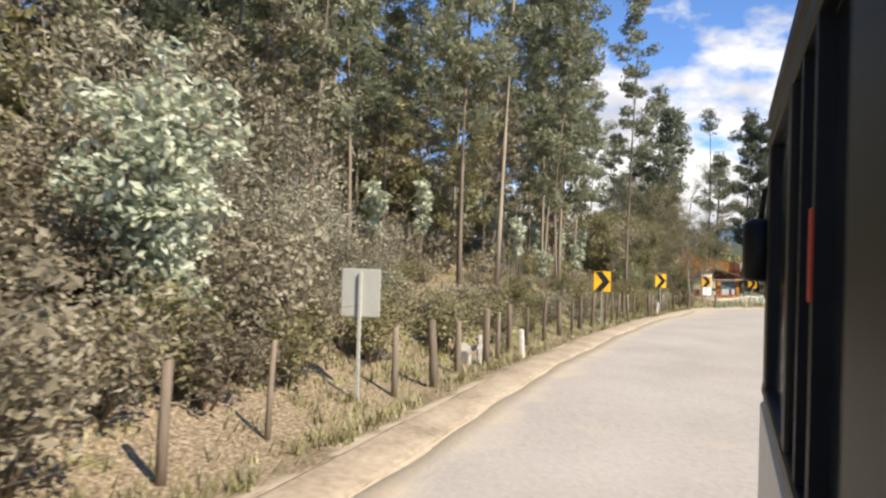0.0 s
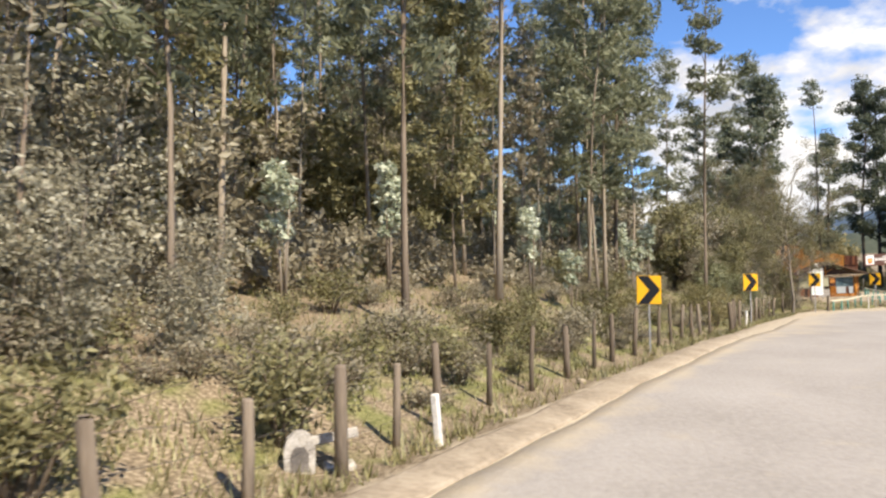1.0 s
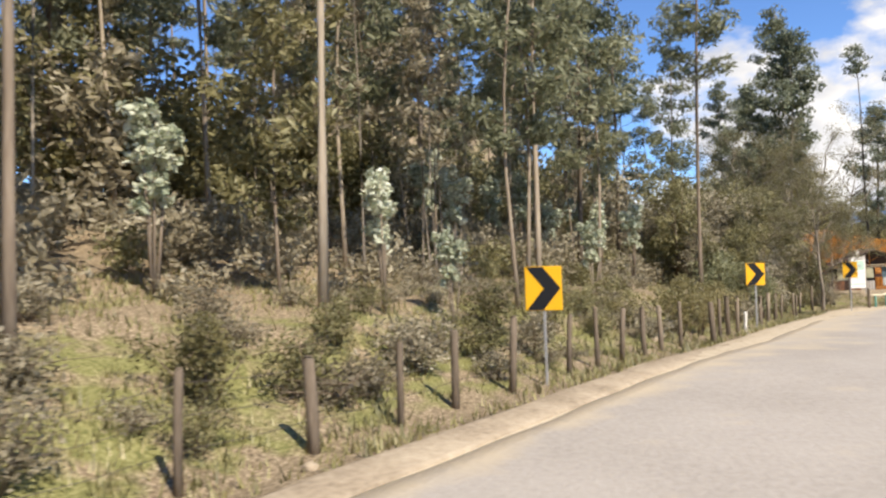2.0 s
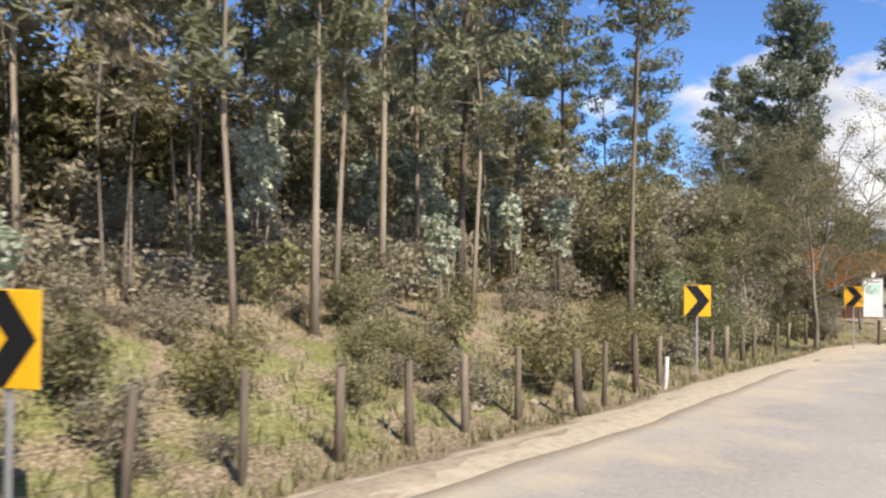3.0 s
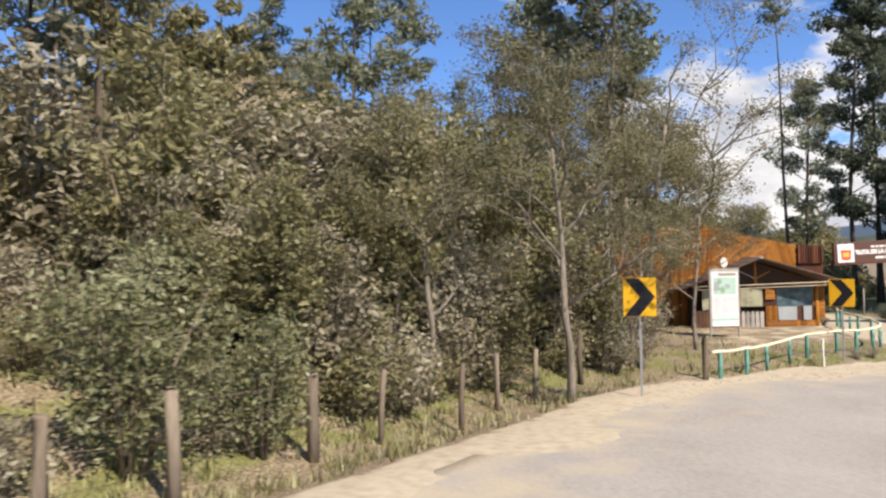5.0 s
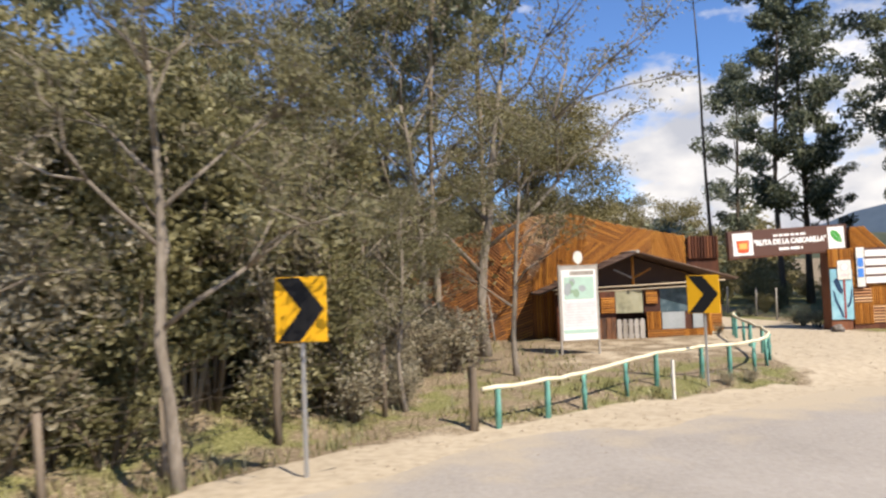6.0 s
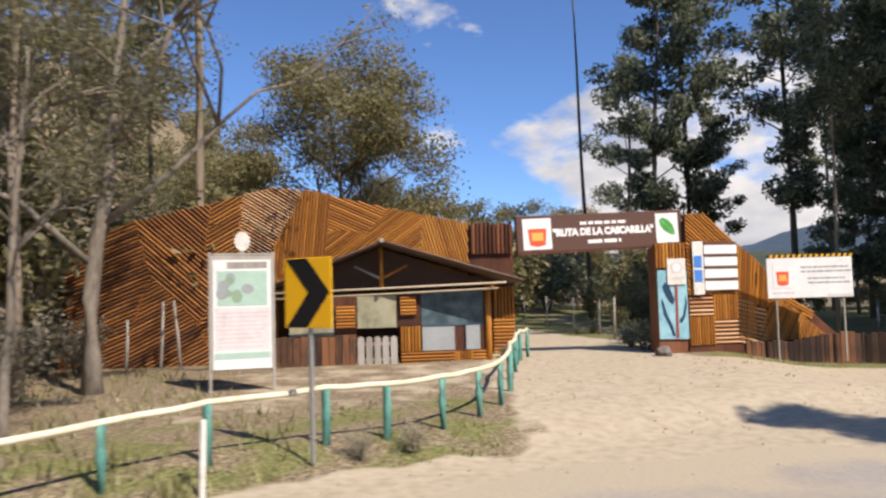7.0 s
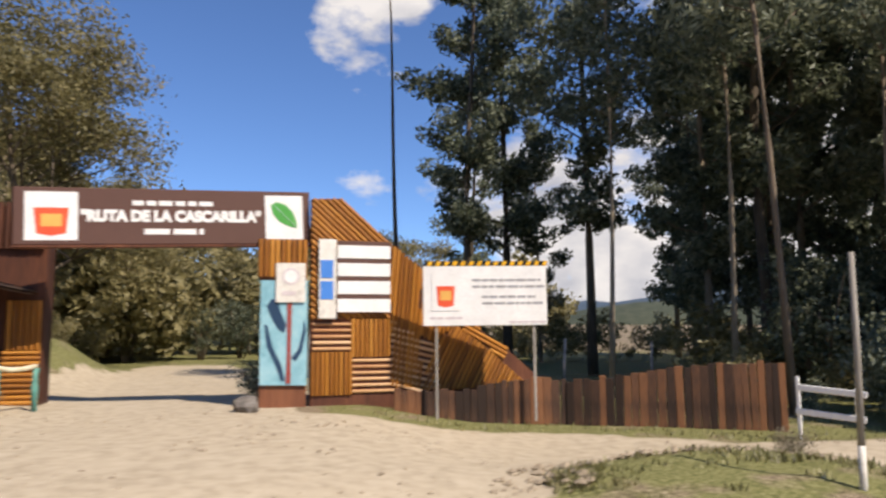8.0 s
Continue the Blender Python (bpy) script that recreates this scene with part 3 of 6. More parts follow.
# ---------------------------------------------------------------- plants
def leaf_cloud(rng, clumps, count, size, droop=0.3, slim=0.35, up=0.0):
    """Leaves as small folded blades, gathered in clumps (x, y, z, radius, flatness)."""
    clumps = np.asarray(clumps, float)
    weight = clumps[:, 3] ** 2
    pick = rng.choice(len(clumps), count, p=weight / weight.sum())
    way = rng.normal(size=(count, 3))
    way /= np.linalg.norm(way, axis=1)[:, None]
    reach = clumps[pick, 3] * (0.35 + 0.75 * rng.random(count) ** 0.6)
    at = clumps[pick, :3] + way * reach[:, None] * np.stack([np.ones(count), np.ones(count), clumps[pick, 4]], 1)
    a = rng.normal(size=(count, 3))
    a[:, 2] = a[:, 2] * 0.7 - droop + up
    a /= np.linalg.norm(a, axis=1)[:, None]
    b = np.cross(a, rng.normal(size=(count, 3)))
    b /= np.linalg.norm(b, axis=1)[:, None]
    n = np.cross(a, b)
    ln = size * (0.55 + 0.9 * rng.random(count))[:, None]
    wd = ln * slim
    v = np.stack([at - a * ln * 0.5, at + b * wd * 0.5 + n * wd * 0.15, at + a * ln * 0.5, at - b * wd * 0.5 + n * wd * 0.15], 1).reshape(-1, 3)
    f = np.arange(count * 4).reshape(-1, 4)
    return v, f


def leaves_part(name, rng, clumps, count, size, mat, parent, **k):
    v, f = leaf_cloud(rng, clumps, count, size, **k)
    me = bpy.data.meshes.new(name)
    me.from_pydata(v.tolist(), [], f.tolist())
    me.materials.append(mat)
    me.update()
    ob = new(name, me)
    ob.parent = parent
    return ob


def eucalyptus(seed, tall, bare, spread, leaf, bark="bark", thick=0.16, leaves=4000, lean=0.0, size=0.34, tight=1.0, slim=0.34):
    """A slim tall tree: long clear trunk, short rising limbs and ragged tufts of hanging leaves."""
    rng = np.random.default_rng(seed)
    tree = thing("eucalyptus_tree", (0, 0, 0), "tall slim eucalyptus with a clear pale trunk and ragged crown", "tree", "eucalyptus trees of the wood")
    bm = bmesh.new()
    bend, line = rng.normal(0, 0.015, 2), []
    for i in range(9):
        h = tall * i / 8
        line.append((lean * h + bend[0] * h * math.sin(i * 0.8), bend[1] * h * math.sin(i * 0.6 + 1), h - 0.3 * (i == 0)))
    rad = [thick * (1.25 if i == 0 else 1.0 - 0.105 * i) for i in range(9)]
    tube(bm, line, rad, 8)
    clumps = []
    for k in range(int(15 + tall * 0.5)):
        t = bare + (1 - bare) * (k + rng.random()) / (15 + tall * 0.5)
        base = Vector(line[0]).lerp(Vector(line[-1]), t)
        ang = k * 2.4 + rng.normal(0, 0.4)
        shape = math.sin(math.pi * min(1, 0.18 + 0.82 * (t - bare) / (1 - bare))) ** 0.7
        out_ = spread * (0.35 + 0.65 * rng.random()) * max(0.35, shape)
        tip = base + Vector((math.cos(ang) * out_, math.sin(ang) * out_, out_ * (0.35 + 0.5 * rng.random())))
        mid = base.lerp(tip, 0.5) + Vector((0, 0, -0.08 * out_))
        tube(bm, [base, mid, tip], [thick * 0.28 * (1.1 - t * 0.7), thick * 0.18, 0.015], 5)
        clumps.append((*tip, spread * tight * (0.2 + 0.18 * rng.random()), 0.75))
        clumps.append((*base.lerp(tip, 0.75), spread * (0.14 + 0.12 * rng.random()), 0.7))
        if rng.random() < 0.7:
            clumps.append((*(mid + Vector((rng.normal(0, 0.3), rng.normal(0, 0.3), 0.2))), spread * 0.24, 0.7))
    clumps.append((*line[-1], spread * 0.3, 1.2))
    part("trunk", bm, M[bark], tree)
    leaves_part("crown", rng, clumps, leaves, size, M[leaf], tree, droop=0.55, slim=slim)
    return tree


def bush(seed, tall, wide, leaf, leaves=1500, size=0.17, stems=7, category="bush", label="tangled roadside bush with dull dry leaves", name="bush", group="bushes of the wood's edge", slim=0.5, bark="twig", tiers=(0.42, 0.66, 0.85, 1.0), stout=0.006, ball=1.0):
    """Several bent stems from one foot, with uneven clumps of leaves."""
    rng = np.random.default_rng(seed)
    b = thing(name, (0, 0, 0), label, category, group)
    bm, clumps = bmesh.new(), []
    for k in range(stems):
        ang, lean = 2 * math.pi * k / stems + rng.normal(0, 0.4), rng.random() * 0.9 + 0.1
        h = tall * (0.55 + 0.45 * rng.random())
        x, y = math.cos(ang) * wide * lean * 0.5, math.sin(ang) * wide * lean * 0.5
        tube(bm, [(x * 0.1, y * 0.1, -0.15), (x * 0.45, y * 0.45, h * 0.5), (x, y, h)], [0.03 + tall * stout, 0.022 + tall * stout * 0.5, 0.008], 5)
        for t in tiers:
            j = rng.normal(0, wide * 0.1, 3)
            clumps.append((x * t + j[0], y * t + j[1], max(0.25, h * t + j[2] * 0.5), wide * ball * (0.13 + 0.1 * rng.random()), 0.8))
            if rng.random() < 0.5:
                e = (x * t + j[0] * 3, y * t + j[1] * 3, h * t + 0.15)
                tube(bm, [(x * t, y * t, h * t * 0.9), e], [0.012, 0.004], 4)
    part("branchwork", bm, M[bark], b)
    leaves_part("foliage", rng, clumps, leaves, size, M[leaf], b, droop=0.1, slim=slim)
    return b


def spreading_tree(seed, tall, wide, leaf, leaves=5000, size=0.16, bark="bark_grey", thick=0.16, fork=0.35, levels=4, label="thin spreading tree with bare grey limbs and fine leaves", droop=0.1, flat=0.55, clump=0.55, limbs=8):
    """A forked tree whose limbs can be seen through a thin crown."""
    rng = np.random.default_rng(seed)
    tree = thing("spreading_tree", (0, 0, 0), label, "tree", "roadside trees")
    bm, clumps = bmesh.new(), []

    def limb(a, way, ln, r, level):
        way = way.normalized()
        mid = a + way * ln * 0.5 + Vector(rng.normal(0, ln * 0.06, 3))
        end = a + way * ln + Vector(rng.normal(0, ln * 0.05, 3))
        tube(bm, [a, mid, end], [r, r * 0.85, r * 0.66], 7 if level < 2 else 5)
        if level >= 2:
            clumps.append((*end, clump * (0.8 + 0.5 * rng.random()), 0.6))
        if level >= 3:
            clumps.append((*mid, clump * 0.8, 0.6))
        if level == levels:
            return
        for k in range(2 + (rng.random() < 0.6)):
            side = Vector(rng.normal(0, 1, 3))
            side.z *= flat
            limb(end, way * 0.9 + side * 0.6 + Vector((0, 0, 0.1)), ln * (0.6 + 0.2 * rng.random()), r * 0.62, level + 1)

    spine, at_, drift = [], Vector((0, 0, -0.3)), Vector((rng.normal(0, 0.05), rng.normal(0, 0.05), 0))
    for i in range(9):
        spine.append(at_.copy())
        drift += Vector((rng.normal(0, 0.07), rng.normal(0, 0.07), 0))
        drift *= 0.8
        at_ += Vector((drift.x, drift.y, 1.0)) * tall * 0.78 / 8
    girth = [thick * (1.3 if i == 0 else 1.02 - 0.085 * i) for i in range(9)]
    tube(bm, spine, girth, 9)
    for k in range(limbs):
        t = fork + (1 - fork) * (k + 0.5 * rng.random()) / (limbs - 0.5)
        i = min(7, int(t * 8))
        base = spine[i].lerp(spine[i + 1], t * 8 - i)
        ang = 2.4 * k + rng.normal(0, 0.35)
        rise = 0.45 + 0.75 * t
        limb(base, Vector((math.cos(ang), math.sin(ang), rise)), wide * (0.26 - 0.10 * t) + tall * 0.05, girth[i] * 0.5, 1)
    limb(spine[-1], Vector((drift.x, drift.y, 1)), tall * 0.14, girth[-1] * 0.8, 2)
    part("trunk", bm, M[bark], tree)
    leaves_part("crown", rng, clumps, leaves, size, M[leaf], tree, droop=droop, slim=0.45)
    return tree


def stand(ob, x, y, turn=0.0, scale=1.0, sink=0.05, lean=(0, 0)):
    c = copy_thing(ob, Matrix.Identity(4))
    c.matrix_basis = pose(x, y, height(x, y) - sink, lean[0], lean[1], turn) @ Matrix.Diagonal((scale, scale, scale, 1))
    return c


def retire(*obs):
    """Removes the patterns that were only copied from."""
    for ob in obs:
        for o in (*ob.children_recursive, ob):
            bpy.data.objects.remove(o)


def clear_of(x, y, gap=0.6):
    """Free of the road, the gate, its yard and the way in."""
    d, s = beside(x, y)
    if d < 3.0:
        return False
    if 1.5 < x < 30 and y > 20.5 and d < 14 and y < 39.5:
        return False
    return not (8 < x < 20 and 34 < y < 75)


def build_forest():
    rng = np.random.default_rng(11)
    pat = [eucalyptus(1, 21, 0.34, 2.3, "leaf_euc", thick=0.10), eucalyptus(2, 24, 0.42, 2.0, "leaf_euc", thick=0.105), eucalyptus(3, 18, 0.26, 2.2, "leaf_euc", thick=0.075),
           eucalyptus(4, 22, 0.40, 2.5, "leaf_dark", "bark_dark", thick=0.12), eucalyptus(5, 14, 0.18, 1.9, "leaf_olive", thick=0.06), eucalyptus(6, 11, 0.15, 1.9, "leaf_olive", thick=0.05, leaves=3600, size=0.28)]
    near = [(-21.0, -20.6, 0), (-19.0, -13.7, 1), (-26.0, -19.6, 1), (-15.2, -7.6, 2), (-8.1, 5.3, 1), (-14.7, -5.2, 0), (-15.2, -2.6, 2),
            (-14.9, 0.2, 0), (-12.6, 1.6, 2), (-13.3, 3.2, 3), (-24.5, -25.5, 2), (-30, -28, 0), (-29, -22, 1), (-31, -36, 0), (-33, -43, 2)]
    # the wood's northern edge, against the sky
    edge = [(-14.0, 18.0, 3, 1.0), (-6.6, 36.0, 2, 0.95), (-4.6, 38.5, 2, 0.7), (-8.6, 37.2, 3, 0.9), (-17.5, 30.0, 1, 0.9), (-20, 34.5, 3, 0.9),
            (-22.5, 31.0, 2, 1.0), (-25, 36, 0, 0.9), (-27.5, 33.0, 2, 1.0), (-14.6, 42.0, 2, 0.9), (-10.8, 27.2, 2, 0.7), (-12.6, 23.6, 5, 0.9), (-16.2, 25.4, 5, 1.0), ]
    for x, y, k, sc in edge:
        stand(pat[k], x, y, rng.random() * 360, sc, lean=tuple(rng.normal(0, 1.3, 2)))
    for x, y, k in near:
        stand(pat[k], x, y, rng.random() * 360, 0.92 + 0.16 * rng.random(), lean=tuple(rng.normal(0, 1.1, 2)))
    got = list(near)
    tries = 0
    while len(got) < 142 and tries < 9000:
        tries += 1
        s, d = 128 + 108 * rng.random(), 7.5 + 38 * rng.random() ** 1.2
        x, y = set_off(s, d)
        if not clear_of(x, y) or y > 24 - 0.3 * (x + 8) or min((x - a) ** 2 + (y - b) ** 2 for a, b, *_ in got) < 3.0:
            continue
        got.append((x, y))
        k = rng.choice(6, p=[0.2, 0.2, 0.2, 0.1, 0.15, 0.15])
        if 196 < s < 219 and d < 17:
            k = k % 3
        stand(pat[k], x, y, rng.random() * 360, 0.8 + 0.3 * rng.random(), lean=tuple(rng.normal(0, 1.6, 2)))
    thin = [eucalyptus(7, 13, 0.45, 1.1, "leaf_euc", thick=0.04, leaves=900, size=0.28), eucalyptus(8, 10, 0.4, 1.0, "leaf_brown", "bark_grey", thick=0.035, leaves=700, size=0.24)]
    for k in range(64):
        x, y = set_off(160 + 56 * rng.random(), 6.3 + 16 * rng.random())
        if clear_of(x, y) and y < 18:
            stand(thin[k % 2], x, y, rng.random() * 360, 0.8 + 0.4 * rng.random(), lean=tuple(rng.normal(0, 2.5, 2)))
    retire(*pat, *thin)


def joined_leaves(name, label, places):
    """Plants too far off to tell apart, as one mesh: their leaves, set at each place."""
    mats = []
    verts, faces, slots, n = [], [], [], 0
    for ob, x, y, turn, k in places:
        leaf = [c for c in ob.children if c.name.startswith("foliage")][0].data
        co = np.empty(len(leaf.vertices) * 3)
        leaf.vertices.foreach_get("co", co)
        c, s_ = math.cos(turn), math.sin(turn)
        co = co.reshape(-1, 4, 3)
        thin_by = 4 if math.hypot(x - 10, y - 10) > 34 else 2
        co = co[::thin_by]
        co = co.mean(1, keepdims=True) + (co - co.mean(1, keepdims=True)) * thin_by ** 0.46
        co = co.reshape(-1, 3) * k @ np.array([[c, s_, 0], [-s_, c, 0], [0, 0, 1]]) + (x, y, height(x, y) - 0.05)
        if leaf.materials[0] not in mats:
            mats.append(leaf.materials[0])
        q = len(co) // 4
        verts.append(co)
        faces.append(np.arange(q * 4).reshape(-1, 4) + n)
        slots.append(np.full(q, mats.index(leaf.materials[0])))
        n += q * 4
    me = bpy.data.meshes.new(name)
    me.from_pydata(np.concatenate(verts).tolist(), [], np.concatenate(faces).tolist())
    for m in mats:
        me.materials.append(m)
    me.polygons.foreach_set("material_index", np.concatenate(slots).astype(np.int32))
    me.update()
    return tagged(new(name, me), label, "undergrowth", kind="stuff")


def build_bushes():
    rng = np.random.default_rng(21)
    pat = [bush(1, 2.4, 2.6, "leaf_brown", 1500, 0.155), bush(2, 3.6, 2.8, "leaf_olive", 2200, 0.175), bush(3, 1.0, 1.9, "leaf_brown", 900, 0.125),
           bush(4, 4.6, 3.0, "leaf_brown", 2500, 0.175), bush(5, 1.6, 2.3, "leaf_olive", 1300, 0.14), bush(6, 5.5, 3.2, "leaf_olive", 2900, 0.19), bush(8, 0.6, 1.7, "leaf_brown", 600, 0.105, 9)]
    silver = bush(7, 4.6, 1.7, "leaf_silver", 620, 0.26, 4, "young tree", "young eucalyptus with pale silvery green leaves", "young_eucalyptus", "young silvery eucalyptus", 0.55, "bark", (0.6, 0.8, 0.92, 1.0))
    for x, y, k in ((-17.9, -12.6, 0.72), (-10.6, 9.3, 0.85), (-12.2, 8.3, 0.85), (-14.6, 6.4, 0.75), (-6.4, 16.2, 1.0), (-16.5, -11.5, 0.5), (-20, 3, 1.0), (-18, -1, 0.9), (-15.9, 7.6, 1.0), (-17.2, 6.0, 0.9), (-16.4, 11.8, 1.05), (-13.4, 11.5, 0.9), (-12.9, -1.2, 0.6), (-22.5, -14.5, 0.9), (-24.0, -20.5, 0.8)):
        stand(silver, x, y, rng.random() * 360, k)
    tall_silver = bush(9, 7.6, 3.8, "leaf_silver", 4200, 0.27, 7, "young tree", "tall young eucalyptus dense with pale silvery leaves", "young_eucalyptus", "young silvery eucalyptus", 0.55, "bark", (0.3, 0.45, 0.6, 0.75, 0.9, 1.0), 0.004)
    stand(tall_silver, -26.3, -36.3, 40, 0.64)
    greyish = bush(57, 2.9, 2.6, "leaf_greygreen", 2600, 0.13, 8, label="dull grey-green bush behind the fence beside a road sign")
    for x, y, k in ((-5.7, 7.6, 0.9), (-4.6, 9.4, 0.75), (-6.6, 9.4, 0.95)):
        stand(greyish, x, y, rng.random() * 360, k)
    retire(greyish)
    retire(tall_silver)
    dusty = bush(55, 7.4, 4.6, "leaf_dusty", 5200, 0.2, 7, "young tree", "leafy young tree with dusty pale leaves at the wood's edge", "young_tree", "dusty young trees", 0.5, "bark_grey", (0.25, 0.4, 0.55, 0.7, 0.85, 1.0), 0.005)
    for x, y, k in ((-27.2, -28.5, 0.95), (-26.4, -24.6, 0.75), (-29.8, -31.5, 1.0), (-29.2, -25.2, 1.05), (-31.5, -29, 1.1), (-27.6, -33.0, 0.8), (-32, -35, 1.1), (-25.6, -31.2, 0.4), (-24.6, -28.4, 0.42), (-25.8, -29.0, 0.6), (-23.6, -26.6, 0.34), (-26.2, -32.6, 0.5)):
        stand(dusty, x, y, rng.random() * 360, k)
    retire(dusty)
    # bushes that stand out on the bank
    for x, y, k, sc in ((-19.6, -22.6, 0, 0.5), (-18.4, -20.6, 4, 0.45), (-16.6, -15.2, 0, 0.55), (-15.6, -13.2, 4, 0.6), (-14.6, -11.6, 0, 0.5), (-12.6, -4.4, 0, 0.45),
                        (-7.2, 4.4, 0, 0.6), (-13.0, -7.6, 4, 0.5), (-17.6, -17.8, 6, 1.0), (-22.2, -26.6, 0, 0.6), (-25.4, -36.8, 0, 0.7), (-24.6, -34.6, 4, 0.8), (-26.2, -38.6, 0, 0.75), (-27.4, -41, 0, 0.8), (-24.4, -32.6, 0, 0.6), (-23.6, -31.2, 4, 0.6), (-27.2, -36.2, 0, 0.9), (-28.6, -43.2, 0, 0.8)):
        stand(pat[k], x, y, rng.random() * 360, sc)
    deep = bush(52, 2.1, 2.5, "leaf_broad", 2300, 0.135, 9, label="dense dark green bush on the bank behind the fence")
    for x, y, sc in ((-10.2, -3.0, 0.8), (-9.3, -1.7, 0.62), (-8.3, 1.9, 0.75), (-12.3, -5.6, 0.45), (-7.7, 3.4, 0.7), (-8.8, 4.0, 0.6), (-14.4, -9.6, 0.6), (-18.9, -19.4, 0.6)):
        stand(deep, x, y, rng.random() * 360, sc)
    retire(deep)
    got, far = [], []
    tries = 0
    while len(got) < 820 and tries < 30000:
        tries += 1
        s = 140 + 96 * rng.random()
        d = 2.9 + 26 * rng.random() ** 1.5
        x, y = set_off(s, d)
        bank = 173 < s < 217 and d < 8.5
        if (x + 10.6) ** 2 + (y - 1.4) ** 2 < 5.0 or (x + 10.9) ** 2 + (y + 1.2) ** 2 < 2.5:
            continue
        if not clear_of(x, y) or (bank and (noise.noise(Vector((x * 0.45, y * 0.45, 7))) < (-0.12 if d > 5.2 else 0.1 if s > 203 else -0.04))) or min([(x - a) ** 2 + (y - b) ** 2 for a, b in got] or [9]) < (0.55 if d < 9 else 0.85):
            continue
        thick = s < 171 or s > 218.5
        if 163.5 < s < 172 and d < 3.9:
            continue
        if s < 171 and d < 7.2:
            k, sc = rng.choice([0, 0, 4, 2]), 0.7 + 0.35 * rng.random()
        elif bank:
            k, sc = rng.choice([2, 2, 6, 4]), (0.5 + 0.45 * rng.random()) * (1.0 if d < 4.2 else 0.8)
        elif d < 5 and thick:
            k, sc = rng.choice([0, 1, 1, 4, 5]), 0.65 + 0.4 * rng.random()
        elif d < 11 and not thick:
            k, sc = rng.choice([0, 0, 2, 2, 4]), 0.6 + 0.4 * rng.random()
        elif 186 < s < 218.5 and d < 17:
            k, sc = rng.choice([0, 2, 0]), 0.6 + 0.3 * rng.random()
        else:
            k, sc = rng.choice([0, 1, 3, 3, 5, 5, 4]), 0.75 + 0.5 * rng.random()
        got.append((x, y))
        if d < 8.2 and s > 150:
            stand(pat[k], x, y, rng.random() * 360, sc)
        else:
            far.append((pat[k], x, y, rng.random() * 6.28, sc))
    joined_leaves("undergrowth", "dry brown and olive undergrowth between the trunks", far)
    retire(*pat, silver)


def build_roadside_trees():
    rng = np.random.default_rng(31)
    thin = spreading_tree(3, 9, 5, "leaf_fine", 8500, 0.11, thick=0.12, fork=0.4, clump=0.5)
    thin2 = spreading_tree(8, 12, 8, "leaf_fine", 9500, 0.12, thick=0.17, fork=0.42, clump=0.55)
    wide = spreading_tree(15, 11.5, 12.5, "leaf_fine", 8000, 0.12, thick=0.19, fork=0.3, clump=0.5, flat=0.32, limbs=8, label="wide spreading tree with bare grey limbs and a thin feathery crown")
    low = (0.3, 0.4, 0.5, 0.6, 0.7, 0.8, 0.9, 1.0)
    full = [bush(41, 8.0, 3.6, "leaf_olive", 7600, 0.2, 6, "tree", "leafy roadside tree with dull olive leaves", "roadside_tree", "leafy trees before the gate", 0.55, "bark_grey", low, 0.0075, 0.95),
            bush(42, 6.5, 3.4, "leaf_brown", 6000, 0.185, 6, "tree", "scrubby roadside tree with dusty brown leaves", "roadside_tree", "leafy trees before the gate", 0.5, "bark_grey", low, 0.0075, 0.95)]
    for x, y, ob, k in ((0.2, 16.3, thin, 0.88), (-3.0, 15.4, thin, 0.72), (2.6, 21.7, thin, 0.5), (4.9, 25.6, thin, 0.7), (4.0, 30.2, wide, 1.0), (0.6, 22.8, thin, 0.85), (-0.8, 27, thin2, 0.9), (1.0, 34, thin2, 0.85), (-1.0, 37.5, thin, 1.1), (1.9, 29.6, thin2, 0.85), (-0.4, 33, thin2, 1.05)):
        stand(ob, x, y, rng.random() * 360, k)
    for k in range(34):
        s = 217.2 + k * 0.36
        d = 3.6 + 1.2 * (k % 4) + rng.random()
        x, y = set_off(s, d)
        if y < 24.5 - max(0, x):
            stand(full[k % 3 == 2], x, y, rng.random() * 360, 0.34 + 0.36 * smooth(218.5, 226, s) + 0.2 * rng.random())
    for x, y, k in ((-1.6, 23.6, 0.7), (-3.4, 26.2, 0.6), (-5.5, 28.5, 0.6), (-1.8, 31.6, 0.55), (-7.6, 32, 0.7), (-4.6, 34.5, 0.7), (-9.5, 37, 0.6), (-10.5, 29, 0.6), (-13, 33, 0.6), (-8, 24.5, 0.6)):
        stand(full[0 if k > 0.72 else 1], x, y, rng.random() * 360, k)
    broad = spreading_tree(12, 18.5, 13, "leaf_broad", 46000, 0.27, "bark_dark", 0.30, 0.30, 4, "broad round-crowned tree with dark limbs behind the gate", flat=0.7, clump=1.45, limbs=15)
    stand(broad, 6.1, 50, 40, 0.66)
    stand(broad, 8.2, 58.5, 150, 0.4)
    stand(broad, 0.5, 52, 260, 0.42)
    retire(broad)
    broad = spreading_tree(13, 18.5, 13, "leaf_broad", 9000, 0.5, "bark_dark", 0.30, 0.25, 3, "round-crowned tree far behind the gate", flat=0.7, clump=1.9, limbs=12)
    for x, y, k in ((-9, 72, 0.6), (-15, 58, 0.4), (-22, 66, 0.45), (-12, 96, 0.7), (-28, 78, 0.4), (-50, 92, 0.5), (-38, 96, 0.45), (-34, 112, 0.5),
                    (24, 92, 0.5), (12, 84, 0.45), (19, 96, 0.5), (8, 92, 0.5), (15, 88, 0.42), (22, 78, 0.4), (9, 76, 0.4)):
        stand(broad, x, y, rng.random() * 360, k)
    retire(thin, thin2, wide, *full, broad)


